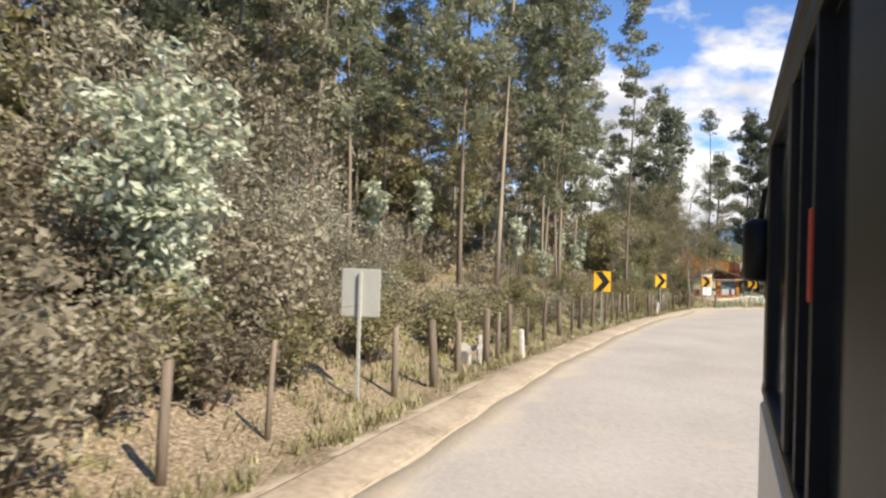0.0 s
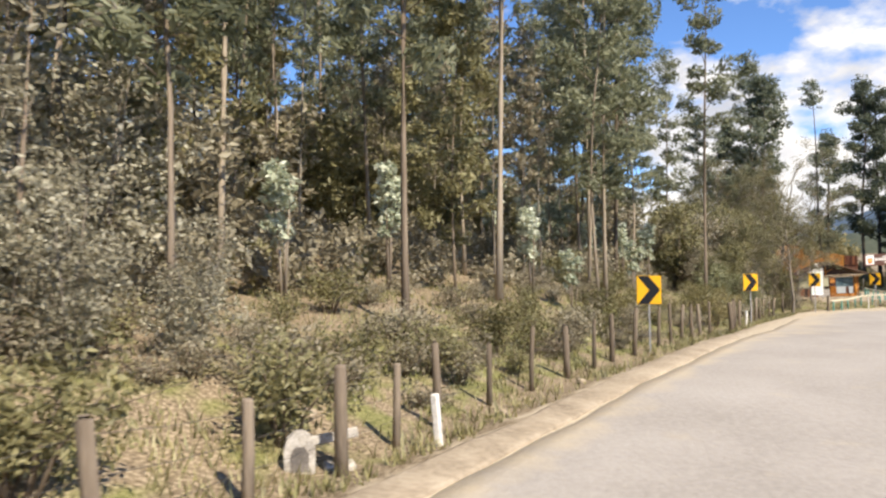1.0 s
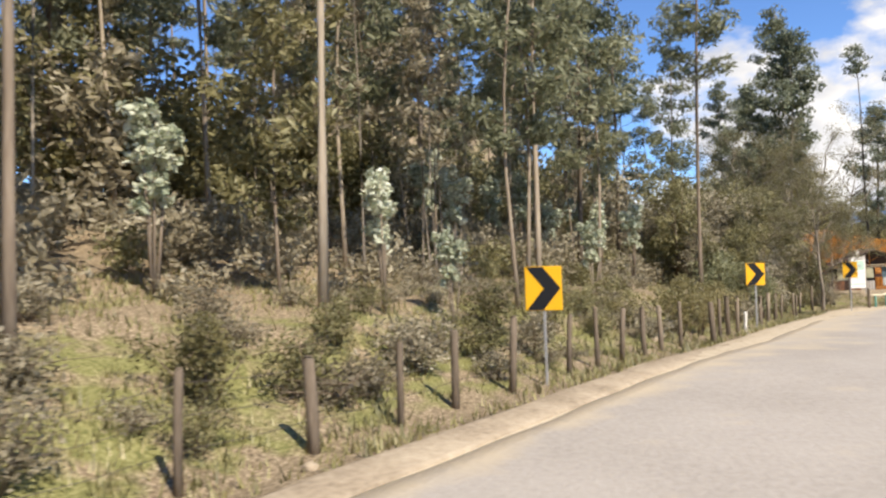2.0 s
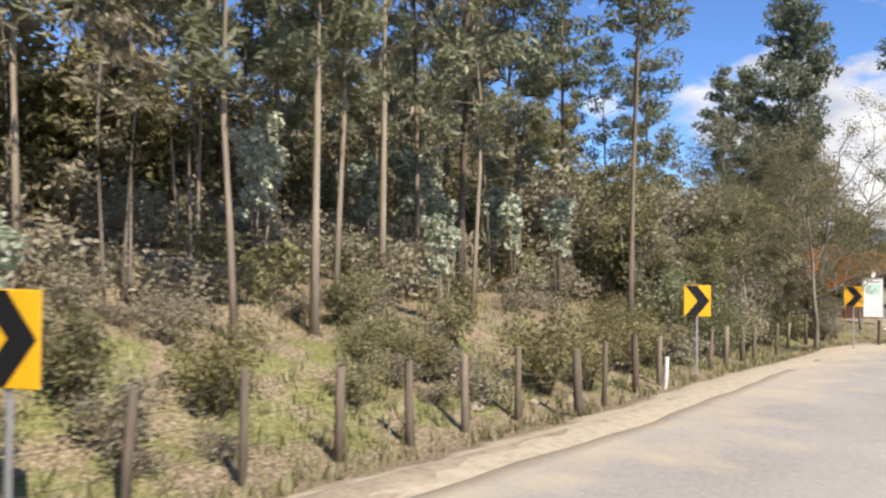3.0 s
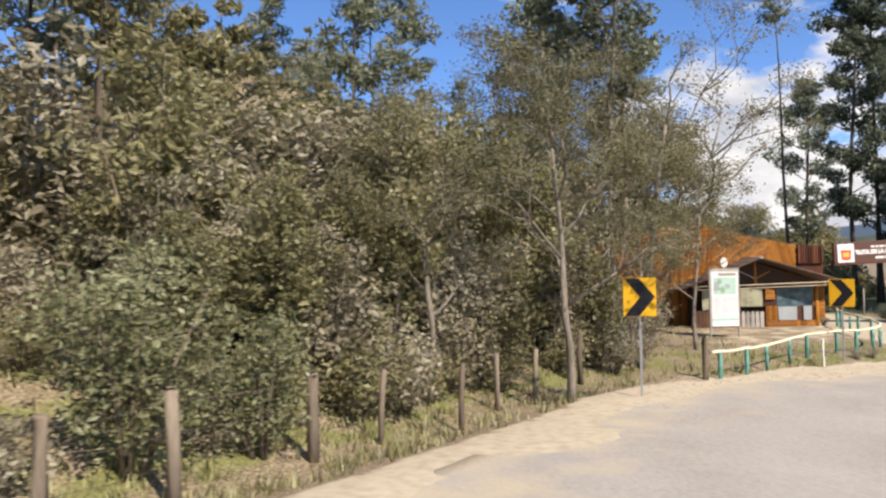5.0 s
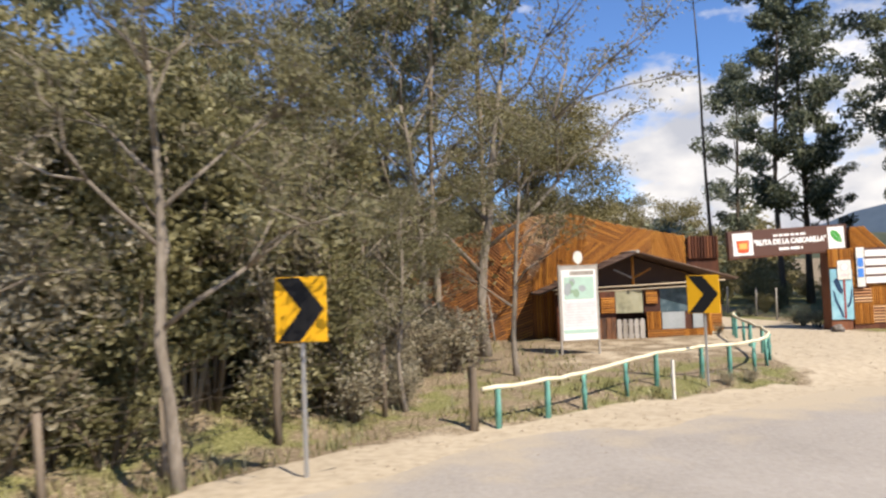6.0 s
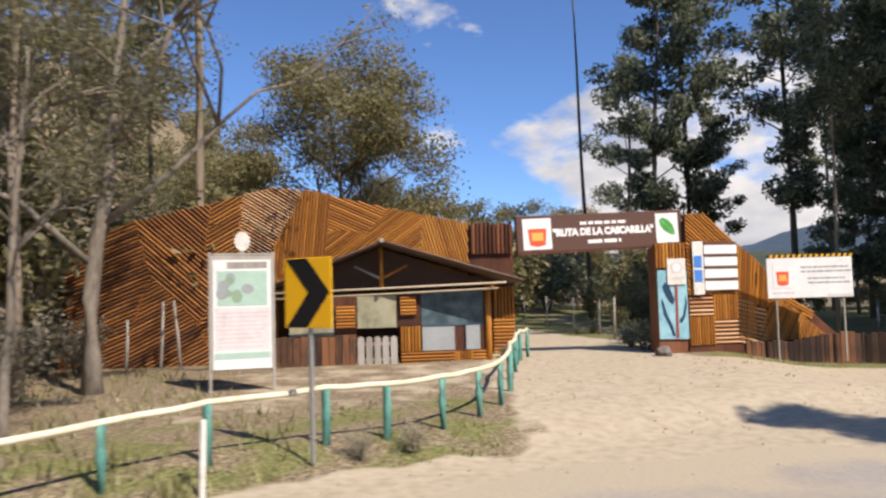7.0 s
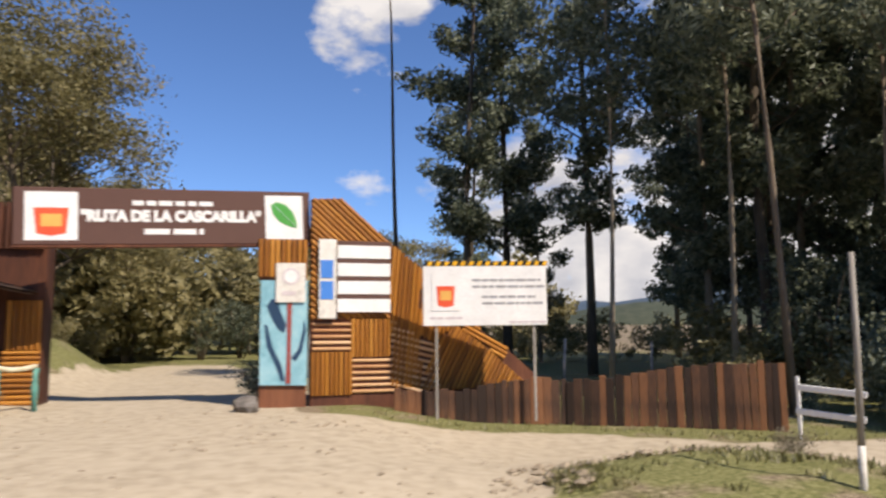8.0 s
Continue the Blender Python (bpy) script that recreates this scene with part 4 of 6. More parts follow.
def build_yard_bushes():
    """Shrubs beyond the gate, under the grove and before the wall."""
    rng = np.random.default_rng(35)
    pat = [bush(11, 2.0, 2.4, "leaf_broad", 2200, 0.12), bush(12, 3.4, 3.0, "leaf_broad", 3000, 0.16), bush(13, 1.2, 1.8, "leaf_brown", 1500, 0.09), bush(14, 0.9, 1.5, "leaf_dark", 1200, 0.08), bush(15, 3.6, 2.8, "leaf_dark", 3000, 0.15)]
    for x, y, k, s in ((16.9, 39.6, 3, 0.8), (17.0, 46.0, 3, 0.6), (18.6, 48.5, 0, 0.5), (5.2, 64, 4, 1.2), (12.4, 62.5, 4, 0.9), (9.6, 46.4, 0, 0.5), (8.0, 49.2, 0, 0.7), (7.6, 54.5, 0, 0.9), (6.4, 52, 1, 0.7), (8.0, 58, 1, 0.75), (10.6, 61.5, 4, 0.8), (16.9, 37.5, 3, 0.85), (16.7, 38.4, 3, 0.7), (16.3, 45.5, 3, 0.5), (14.5, 70, 4, 1.2), (13.8, 76, 4, 1.3), (18.5, 72, 4, 1.2),
                       (16.5, 80, 4, 1.5), (20, 62, 0, 1.2), (20.5, 52, 0, 0.9), (21, 57, 1, 0.8), (2.2, 33.4, 2, 1.0), (0.6, 31, 2, 1.1), (1.2, 28.6, 2, 1.0), (-0.6, 33.5, 0, 1.0), (-1.5, 30.2, 0, 1.1), (2.0, 24.4, 2, 1.0), (0.0, 24.6, 2, 1.0), (1.4, 23.4, 2, 1.2), (2.6, 25.2, 2, 1.1), (3.1, 26.4, 2, 1.2), (1.0, 24.9, 2, 1.3), (2.0, 26.4, 2, 1.3), (3.4, 28.0, 2, 1.2), (2.5, 21.9, 2, 0.7), (1.6, 21.0, 2, 0.9), (0.8, 21.9, 2, 1.2), (2.2, 29.4, 0, 0.7), (2.2, 22.9, 2, 0.9),
                       (12.6, 35.6, 2, 0.3), (24.5, 31.6, 2, 0.3), (30.5, 40.7, 4, 1.15), (32.2, 42.5, 4, 1.1), (33, 45, 4, 1.2), (10.6, 25.6, 2, 0.32), (9.9, 25.1, 2, 0.3)):
        stand(pat[k], x, y, rng.random() * 360, s)
    far = []
    for k in range(90):
        x, y = 24 + 34 * rng.random(), 42 + 40 * rng.random()
        if x - 19 > (y - 22) * 0.44 or y > 63:
            far.append((pat[rng.choice([0, 1, 1])], x, y, rng.random() * 6.28, 0.45 + 0.45 * rng.random()))
    for k in range(60):
        x, y = -40 + 46 * rng.random(), 36 + 40 * rng.random()
        far.append((pat[rng.choice([0, 1])], x, y, rng.random() * 6.28, 0.7 + 0.8 * rng.random()))
    for k in range(120):
        a, q = radians(29 + 21 * rng.random()), 17.5 + 24 * rng.random()
        wide_ = a > radians(40)
        if a < radians(32) and q < 38:
            continue
        far.append((pat[rng.choice([4, 4, 3] if wide_ else [3, 3, 0])], 16.5 + q * math.sin(a), 22.2 + q * math.cos(a), rng.random() * 6.28, (0.75 if wide_ and q > 22 else 0.45) + 0.45 * rng.random() * q / 30))
    for k in range(30):
        far.append((pat[rng.choice([0, 1, 4])], 9 + 17 * rng.random(), 66 + 26 * rng.random(), rng.random() * 6.28, 1.1 + 1.0 * rng.random()))
    for k in range(46):
        far.append((pat[rng.choice([0, 1, 1])], 0 + 9.5 * rng.random(), 56 + 13 * rng.random(), rng.random() * 6.28, 1.1 + 0.8 * rng.random()))
    for k in range(26):
        far.append((pat[rng.choice([0, 1])], -8 + 13 * rng.random(), 42 + 9 * rng.random(), rng.random() * 6.28, 1.2 + 0.8 * rng.random()))
    for k in range(320):
        x, y = -54 + 34 * rng.normal(), 126 + 30 * rng.normal()
        if math.hypot(x - 5, y - 60) > 45:
            far.append((pat[rng.choice([0, 1, 2])], x, y, rng.random() * 6.28, 1.0 + 2.2 * rng.random() ** 2))
    joined_leaves("undergrowth", "dark shrubs under the grove and behind the gate", far)
    retire(*pat)


def build_grove():
    """The tall dark trees beyond the fence, and the lone thin ones."""
    rng = np.random.default_rng(41)
    pat = [eucalyptus(21, 24, 0.20, 4.2, "leaf_dark", "bark_dark", 0.26, 10500, size=0.38, tight=0.82, slim=0.42), eucalyptus(22, 27, 0.26, 3.8, "leaf_dark", "bark_dark", 0.24, 10500, size=0.38, tight=0.82, slim=0.42),
           eucalyptus(23, 22, 0.13, 3.8, "leaf_dark", "bark", 0.18, 10500, size=0.36, tight=0.85, slim=0.42)]
    for x, y, k, s in ((26.4, 62.5, 0, 1.0), (24.3, 61.8, 1, 0.95), (27.6, 51, 1, 0.8), (28.5, 64, 2, 0.6), (35.3, 58.5, 2, 0.8), (36.4, 55.5, 2, 0.8), (37, 52.5, 2, 0.75), (33.8, 48.6, 2, 0.7), (37.5, 64, 2, 0.62), (35.5, 57, 2, 0.5), (31, 48, 2, 0.85), (34.5, 42, 2, 0.7), (38, 44.5, 2, 0.75), (41, 47, 2, 0.8), (36.5, 40, 2, 0.6), (36, 52, 1, 1), (40, 55, 2, 1.1), (34, 47, 2, 0.95), (30.5, 43, 1, 0.8), (38, 47, 1, 0.95), (43, 49, 0, 1.05),
                       (41, 43, 2, 1), (35.5, 42.5, 2, 0.95), (48, 52, 0, 1.1), (45, 58, 1, 1.1), (27, 80, 0, 0.9),
                       (54, 58, 1, 1.1), (52, 64, 2, 1.1), (44, 68, 0, 1.1), (39, 70, 2, 1)):
        stand(pat[k], x, y, rng.random() * 360, s)
    for k in range(20):
        a, q = radians(37 + 13 * (k + rng.random()) / 20), 44 + 24 * rng.random()
        stand(pat[2], 16.5 + q * math.sin(a), 22.2 + q * math.cos(a), rng.random() * 360, 0.4 + 0.25 * rng.random())
    # unseen tree beside the road, known by its shade on the sandy apron
    stand(pat[2], 26.2, 18.0, 30, 0.68)
    # more trees, out of view, added to shade the ground under the grove
    for x, y, k, s in ((34, 31.5, 2, 0.55), (37, 36, 0, 0.6), (41, 39, 2, 0.7), (36.5, 28, 1, 0.55), (32, 35, 2, 0.5), (31, 33.4, 2, 0.42), (33, 38.5, 2, 0.5), (35.5, 39.5, 2, 0.6), (40.5, 32.5, 2, 0.65), (45, 36, 0, 0.7)):
        stand(pat[k], x, y, rng.random() * 360, s)
    pale = eucalyptus(34, 22, 0.36, 3.0, "leaf_dark", "bark", 0.085, 9000, size=0.26)
    for x, y, t, l in ((27.6, 37.0, 0, -2.5), (28.6, 41.5, 90, -2), (30.4, 37.6, 200, -2.5), (26.4, 45, 30, 2)):
        stand(pale, x, y, t, 1.0, lean=(0, l))
    retire(pale)
    lone = eucalyptus(31, 27, 0.86, 1.5, "leaf_dark", "bark_dark", 0.17, 900, lean=-0.03, size=0.4)
    stand(lone, 20.8, 66, 0, 1.0)
    pole_tree = eucalyptus(33, 23, 0.47, 2.5, "leaf_euc", "bark", 0.17, 5200, size=0.36)
    stand(pole_tree, 3.9, 37.2, 0, 1.0)
    stand(pole_tree, 0.2, 43, 120, 0.8)
    pair = eucalyptus(35, 20, 0.52, 2.6, "leaf_dark", "bark", 0.14, 6500, size=0.33, tight=0.95, slim=0.42)
    stand(pair, 2.6, 30, 20, 0.95)
    stand(pair, -0.2, 30.5, 150, 0.76)
    retire(*pat, lone, pole_tree, pair)


def build_hills():
    """Wooded rises and blue ridges that close the distance; haze is put into the ridges' colour."""
    for name, mat, way0, way1, dist, tall, seed in (("distant_hill", "far_wood", -60, 140, 260, 15, 1), ("distant_ridge", "hazy_ridge", -80, 180, 1500, 150, 2), ("distant_ridge", "hazy_ridge", -180, -80, 1500, 160, 3), ("distant_hill", "far_wood", 140, 300, 240, 20, 4)):
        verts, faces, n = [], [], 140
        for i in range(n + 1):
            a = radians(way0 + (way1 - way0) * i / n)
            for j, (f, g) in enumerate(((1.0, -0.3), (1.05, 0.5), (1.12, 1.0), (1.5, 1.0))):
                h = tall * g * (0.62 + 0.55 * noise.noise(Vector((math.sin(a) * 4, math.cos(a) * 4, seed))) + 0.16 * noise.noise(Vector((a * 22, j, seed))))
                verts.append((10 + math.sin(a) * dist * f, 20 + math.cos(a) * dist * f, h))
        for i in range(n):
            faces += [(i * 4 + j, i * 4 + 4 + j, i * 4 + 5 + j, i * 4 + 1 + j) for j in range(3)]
        tagged(new(name, mesh_of(name, verts, faces, M[mat], True)), "wooded hills, and ridges coloured haze-blue, far behind", "backdrop", kind="structure")


def build_grass():
    """Tufts on the verges and the bank."""
    rng = np.random.default_rng(51)
    for name, label, mat, count, ln in (("grass", "dry yellow-green grass tufts on the bank and verges", "grass", 34000, 0.17), ("weeds", "low green and brown weeds along the fence", "weed", 14000, 0.24)):
        verts, faces = [], []
        while len(verts) < count * 3:
            s, d = 155 + 105 * rng.random(), 0.2 + 11.7 * rng.random() ** 1.6
            if s < 221 and d < 0.85 + 0.7 * rng.random():
                continue
            x, y = set_off(s, d)
            if rng.random() < 0.03:
                a, q = 6.28 * rng.random(), rng.random() ** 0.5
                x, y = 23.1 + 2.3 * q * math.cos(a), 30.3 + 1.3 * q * math.sin(a) + 0.23 * q * math.cos(a)
                s = 250
                if noise.noise(Vector((x * 1.1, y * 1.1, 8))) < 0.0:
                    continue
            elif s > 240 and d > 8:
                continue
            if 228 < s < 246 and rng.random() < 0.62:
                continue
            if sandy(x, y, d) > 0.45 or (abs(x - 15.4) < 3.6 and y > 25):
                continue
            if noise.noise(Vector((x * 0.5, y * 0.5, 3))) < -0.05 and rng.random() < 0.8:
                continue
            z = height(x, y)
            for k in range(3):
                a, h = rng.random() * 6.28, ln * (0.4 + rng.random()) * (0.34 if s > 238 else 1.0)
                w = 0.012 + 0.012 * rng.random()
                dx, dy, px, py = math.cos(a), math.sin(a), x + rng.normal(0, 0.06), y + rng.normal(0, 0.06)
                n = len(verts)
                verts += [(px - dy * w, py + dx * w, z - 0.02), (px + dy * w, py - dx * w, z - 0.02), (px + dx * h * 0.6, py + dy * h * 0.6, z + h)]
                faces.append((n, n + 1, n + 2))
        tagged(new(name, mesh_of(name, verts, faces, M[mat])), label, "grass", kind="stuff")


# ---------------------------------------------------------------- fence and signs along the road
POSTS = [(148.5, 2.4), (151.2, 2.4), (154, 2.4), (156.6, 2.4), (159, 2.4), (161.6, 2.45), (164.1, 2.45), (166.4, 2.5), (170.7, 2.35), (172.05, 2.0), (174.2, 2.2), (175.7, 2.0), (177.4, 2.25),
         (178.9, 2.4), (181.1, 2.45), (183.1, 2.4), (185.2, 2.4), (187.1, 2.4), (188.7, 2.45), (190.6, 2.4), (192.9, 2.3), (194.4, 2.3), (196.1, 2.4), (197.6, 2.35), (199.1, 2.4),
         (200.8, 2.4), (202.0, 1.7), (203.7, 1.9), (206.4, 2.2), (208.2, 2.25), (213.2, 2.3), (214.9, 2.3), (217.6, 2.4), (219.4, 2.4), (221.6, 2.0), (224.2, 2.4), (225.9, 2.4), (227.8, 2.45), (230.0, 2.3)]


def build_fence():
    rng = np.random.default_rng(61)
    fence = thing("fence", (0, 0, 0), "old fence of rough round posts with sagging wire", "fence")
    tops = []
    for s, d in POSTS:
        x, y = set_off(s, d)
        z = height(x, y)
        h, r = 1.25 + 0.25 * rng.random(), (0.055 + 0.035 * rng.random() ** 2) * (0.75 if s < 171 else 1.0)
        lean = Vector((rng.normal(0, 0.06), rng.normal(0, 0.06), 0))
        bm = bmesh.new()
        tube(bm, [(0, 0, -0.2), (lean.x * 0.5 + rng.normal(0, 0.012), lean.y * 0.5, h * 0.5), (lean.x, lean.y, h * 0.97), (lean.x, lean.y, h)], [r * 1.1, r, r * 0.95, r * 0.75], 8)
        p = part("post", bm, M["post"], fence)
        p.location = (x, y, z)
        tops.append((Vector((x, y, z)), lean, h))
    for f in (0.35, 0.62, 0.88):
        bm = bmesh.new()
        for (a, la, ha), (b, lb, hb) in zip(tops, tops[1:]):
            p, q = a + la * f + Vector((0, 0, ha * f)), b + lb * f + Vector((0, 0, hb * f))
            tube(bm, [p, p.lerp(q, 0.5) - Vector((0, 0, 0.03)), q], [0.004] * 3, 4)
        part("wire", bm, M["wire"], fence)


def chevron_sign(x, y, z, turn, low, w=0.75, h=0.90, label="yellow road sign with a black chevron on a grey post"):
    """A flat plate with a folded rim and a raised black chevron, on a square post."""
    sign = thing("chevron_sign", (x, y, z), label, "road sign", "chevron signs of the bend", turn)
    bm = box(bmesh.new(), -w / 2, -0.012, low, w / 2, 0.012, low + h, 0.008)
    plate = part("plate", bm, M["yellow"], sign)
    bm = bmesh.new()
    a, c = w * 0.5, h * 0.5
    zc = low + c
    pts = [(-0.92 * a, c * 0.98), (-0.02 * a, c * 0.98), (0.93 * a, 0), (-0.02 * a, -c * 0.98), (-0.92 * a, -c * 0.98), (0.02 * a, 0)]
    front = [bm.verts.new((px, -0.0165, zc + pz)) for px, pz in pts]
    rear = [bm.verts.new((px, -0.0125, zc + pz)) for px, pz in pts]
    for ring in ((0, 1, 2, 5), (2, 3, 4, 5)):
        bm.faces.new([front[i] for i in ring])
    for i in range(6):
        bm.faces.new((front[i], rear[i], rear[(i + 1) % 6], front[(i + 1) % 6]))
    part("chevron", bm, M["black"], plate)
    part("post", box(bmesh.new(), -0.028, 0.014, -0.3, 0.028, 0.066, low + h * 0.9, 0.006), M["steel"], sign)
    bm = box(bmesh.new(), -0.2, 0.0125, low + 0.2, 0.2, 0.0235, low + 0.235)
    part("bracket", box(bm, -0.2, 0.0125, low + h - 0.22, 0.2, 0.0235, low + h - 0.185), M["steel"], plate)
    return sign


def build_signs():
    # plate's lower edge height over its foot, and the heading of the plate
    chevron_sign(-14.25, -13.87, 0.99, -5, 1.27)
    chevron_sign(-6.28, 3.2, 0.1, 6, 1.86)
    chevron_sign(1.84, 16.63, -0.12, -6, 1.80)
    chevron_sign(9.33, 24.72, 0.03, -28, 1.42)
    # a square sign seen from behind
    x, y = -23.35, -34.3
    back = thing("road_sign", (x, y, height(x, y)), "weathered square road sign seen from its grey back", "road sign", turn=-12)
    part("plate", box(bmesh.new(), -0.36, 0.0, 1.50, 0.36, 0.02, 2.36, 0.012), M["sign_back"], back)
    part("post", box(bmesh.new(), -0.03, -0.062, -0.3, 0.03, -0.002, 2.30, 0.008), M["sign_back"], back)
    # white marker stakes
    rng = np.random.default_rng(5)
    for s, d, h, w in ((177.5, 1.55, 0.78, 0.055), (207.5, 1.85, 0.82, 0.05), (235.85, 0.15, 0.86, 0.032)):
        x, y = set_off(s, d)
        stake = thing("marker_stake", (x, y, height(x, y)), "short white-painted marker stake by the road", "marker post", "white marker stakes", rng.random() * 90)
        part("stake", box(bmesh.new(), -w, -w, -0.2, w, w, h, w * 0.3, pose(0, 0, 0, rng.normal(0, 3), rng.normal(0, 3), 0)), M["white_worn"], stake)


def build_cross():
    """A small white cross with a whitewashed stone beside it, just inside the fence."""
    x, y = -20.75, -28.25
    c = thing("roadside_cross", (x, y, height(x, y)), "small white wooden memorial cross on a low base", "cross", turn=20)
    part("upright", box(bmesh.new(), -0.06, -0.04, -0.1, 0.06, 0.04, 0.78, 0.012), M["chalk"], c)
    part("arm", box(bmesh.new(), -0.33, -0.047, 0.40, 0.33, 0.033, 0.53, 0.012, pose(0, 0, 0, 0, -8, 0)), M["chalk"], c)
    part("base", box(bmesh.new(), -0.22, -0.16, -0.1, 0.22, 0.16, 0.1, 0.03), M["chalk"], c)
    x, y = -21.2, -28.6
    m = thing("memorial_stone", (x, y, height(x, y)), "small whitewashed memorial stone with a dark niche", "memorial", turn=20)
    arch = [(-0.2, -0.15), (0.2, -0.15), (0.21, 0.3), (0.15, 0.46), (0.05, 0.53), (-0.06, 0.52), (-0.16, 0.44), (-0.21, 0.28)]
    slab_ = part("slab", slab(bmesh.new(), arch, -0.09, 0.09), M["chalk"], m)
    # no recess: the niche's shade is a flat dark plate on the face
    part("niche", slab(bmesh.new(), [(-0.12, 0.0), (0.12, 0.0), (0.12, 0.24), (0.06, 0.33), (-0.06, 0.33), (-0.12, 0.24)], -0.098, -0.09), M["stone"], slab_, "flat dark plate standing in for the niche's shade")


def build_pale_stones():
    """Loose pale stones on the bank."""
    for i, (x, y, r) in enumerate(((-10.32, -4.17, 0.13), (-11.24, -5.78, 0.2), (-10.9, -4.9, 0.1), (-21.62, -26.81, 0.22), (-22.05, -26.5, 0.26), (-21.3, -26.0, 0.14), (-3.57, 14.86, 0.2), (-4.4, 15.1, 0.28), (-18.6, -24.4, 0.12), (-16.9, -20.6, 0.14))):
        bm = bmesh.new()
        bmesh.ops.create_icosphere(bm, subdivisions=2, radius=r)
        for v in bm.verts:
            v.co *= 1 + 0.5 * noise.noise(v.co * (0.9 / r) + Vector((i * 7.3, 0, 0)))
            v.co *= 0.75
            v.co.z *= 0.65
        st = part("stone", bm, M["kerb"])
        st.location = (x, y, height(x, y) + r * 0.3)
        tagged(st, "loose pale stone lying on the grassy bank", "stone", "pale stones on the bank")


def build_bus():
    """The bus from whose side the view starts, as it stands at the start: its flank runs just beside the eye's line."""
    ahead = Vector((0.3732, 0.9277, 0))
    side = Vector((0.9277, -0.3732, 0))
    foot = Vector((-22.203, -47.892, 1.22)) + side * 0.17
    m = Matrix(((side.x, ahead.x, 0, foot.x), (side.y, ahead.y, 0, foot.y), (0, 0, 1, foot.z), (0, 0, 0, 1)))
    bus = framed("bus", m, "dark bus with black window pillars and a hanging mirror", "bus")
    # y runs ahead, x to the bus's far side; the front stands 4.4 m ahead of the eye
    f, r, w = 4.4, -5.4, 2.35
    part("body", box(bmesh.new(), 0, r, 0.42, w, f, 1.72, 0.06), M["bus_paint"], bus, "pale lower body")
    part("roof", box(bmesh.new(), 0.0, r, 3.02, w, f - 0.1, 3.24, 0.08), M["bus_black"], bus)
    for y0, y1 in ((0.75, 1.42), (2.7, 2.86), (f - 0.36, f - 0.06), (-1.0, -0.75), (-2.6, -2.35), (-4.2, -3.95), (r + 0.02, r + 0.3)):
        for x0 in (0.01, w - 0.07):
            part("pillar", box(bmesh.new(), x0, y0, 1.7, x0 + 0.06, y1, 3.04, 0.012), M["bus_black"], bus)
    for z in (1.72, 2.98):
        part("window_rail", box(bmesh.new(), 0.004, r + 0.05, z, 0.06, f - 0.1, z + 0.06, 0.01), M["bus_black"], bus)
    part("sash", box(box(bmesh.new(), 0.012, 1.95, 1.78, 0.05, 2.0, 2.98), 0.012, 2.32, 1.78, 0.05, 2.37, 2.98), M["bus_black"], bus)
    part("sticker", box(bmesh.new(), 0.005, 1.952, 2.30, 0.0115, 1.998, 2.52), M["red"], bus)
    for y0, y1 in ((1.42, 2.7), (2.86, f - 0.36), (-2.35, -1.0), (-3.95, -2.6)):
        p = part("pane", box(bmesh.new(), 0.05, y0 + 0.01, 1.79, 0.054, y1 - 0.01, 2.97), M["bus_glass"], bus)
        p.visible_shadow = False
    part("windscreen", box(bmesh.new(), 0.08, f - 0.05, 1.45, w - 0.08, f - 0.03, 2.95), M["bus_glass"], bus)
    mirror = part("mirror", tube(bmesh.new(), [(-0.02, 4.34, 2.30), (-0.02, 4.34, 2.32), (-0.02, 4.34, 2.60), (-0.02, 4.34, 2.63)], [0.055, 0.085, 0.085, 0.05], 10), M["bus_black"], bus, "black hanging wing mirror")
    part("mirror_arm", tube(bmesh.new(), [(-0.02, 4.34, 2.62), (0.0, 4.36, 2.78), (0.1, 4.3, 2.86)], [0.016] * 3, 6), M["bus_black"], mirror)
    for y in (2.6, -3.6):
        for x0 in (0.02, w - 0.26):
            wheel = part("wheel", tube(bmesh.new(), [(x0, y, 0.44), (x0 + 0.02, y, 0.44), (x0 + 0.22, y, 0.44), (x0 + 0.24, y, 0.44)], [0.36, 0.44, 0.44, 0.36], 20), M["bus_black"], bus, "black rubber tyre")
            hub = x0 - 0.004 if x0 < 1 else x0 + 0.212
            part("rim", tube(bmesh.new(), [(hub, y, 0.44), (hub + 0.034, y, 0.44)], [0.22, 0.24], 14), M["steel"], wheel)


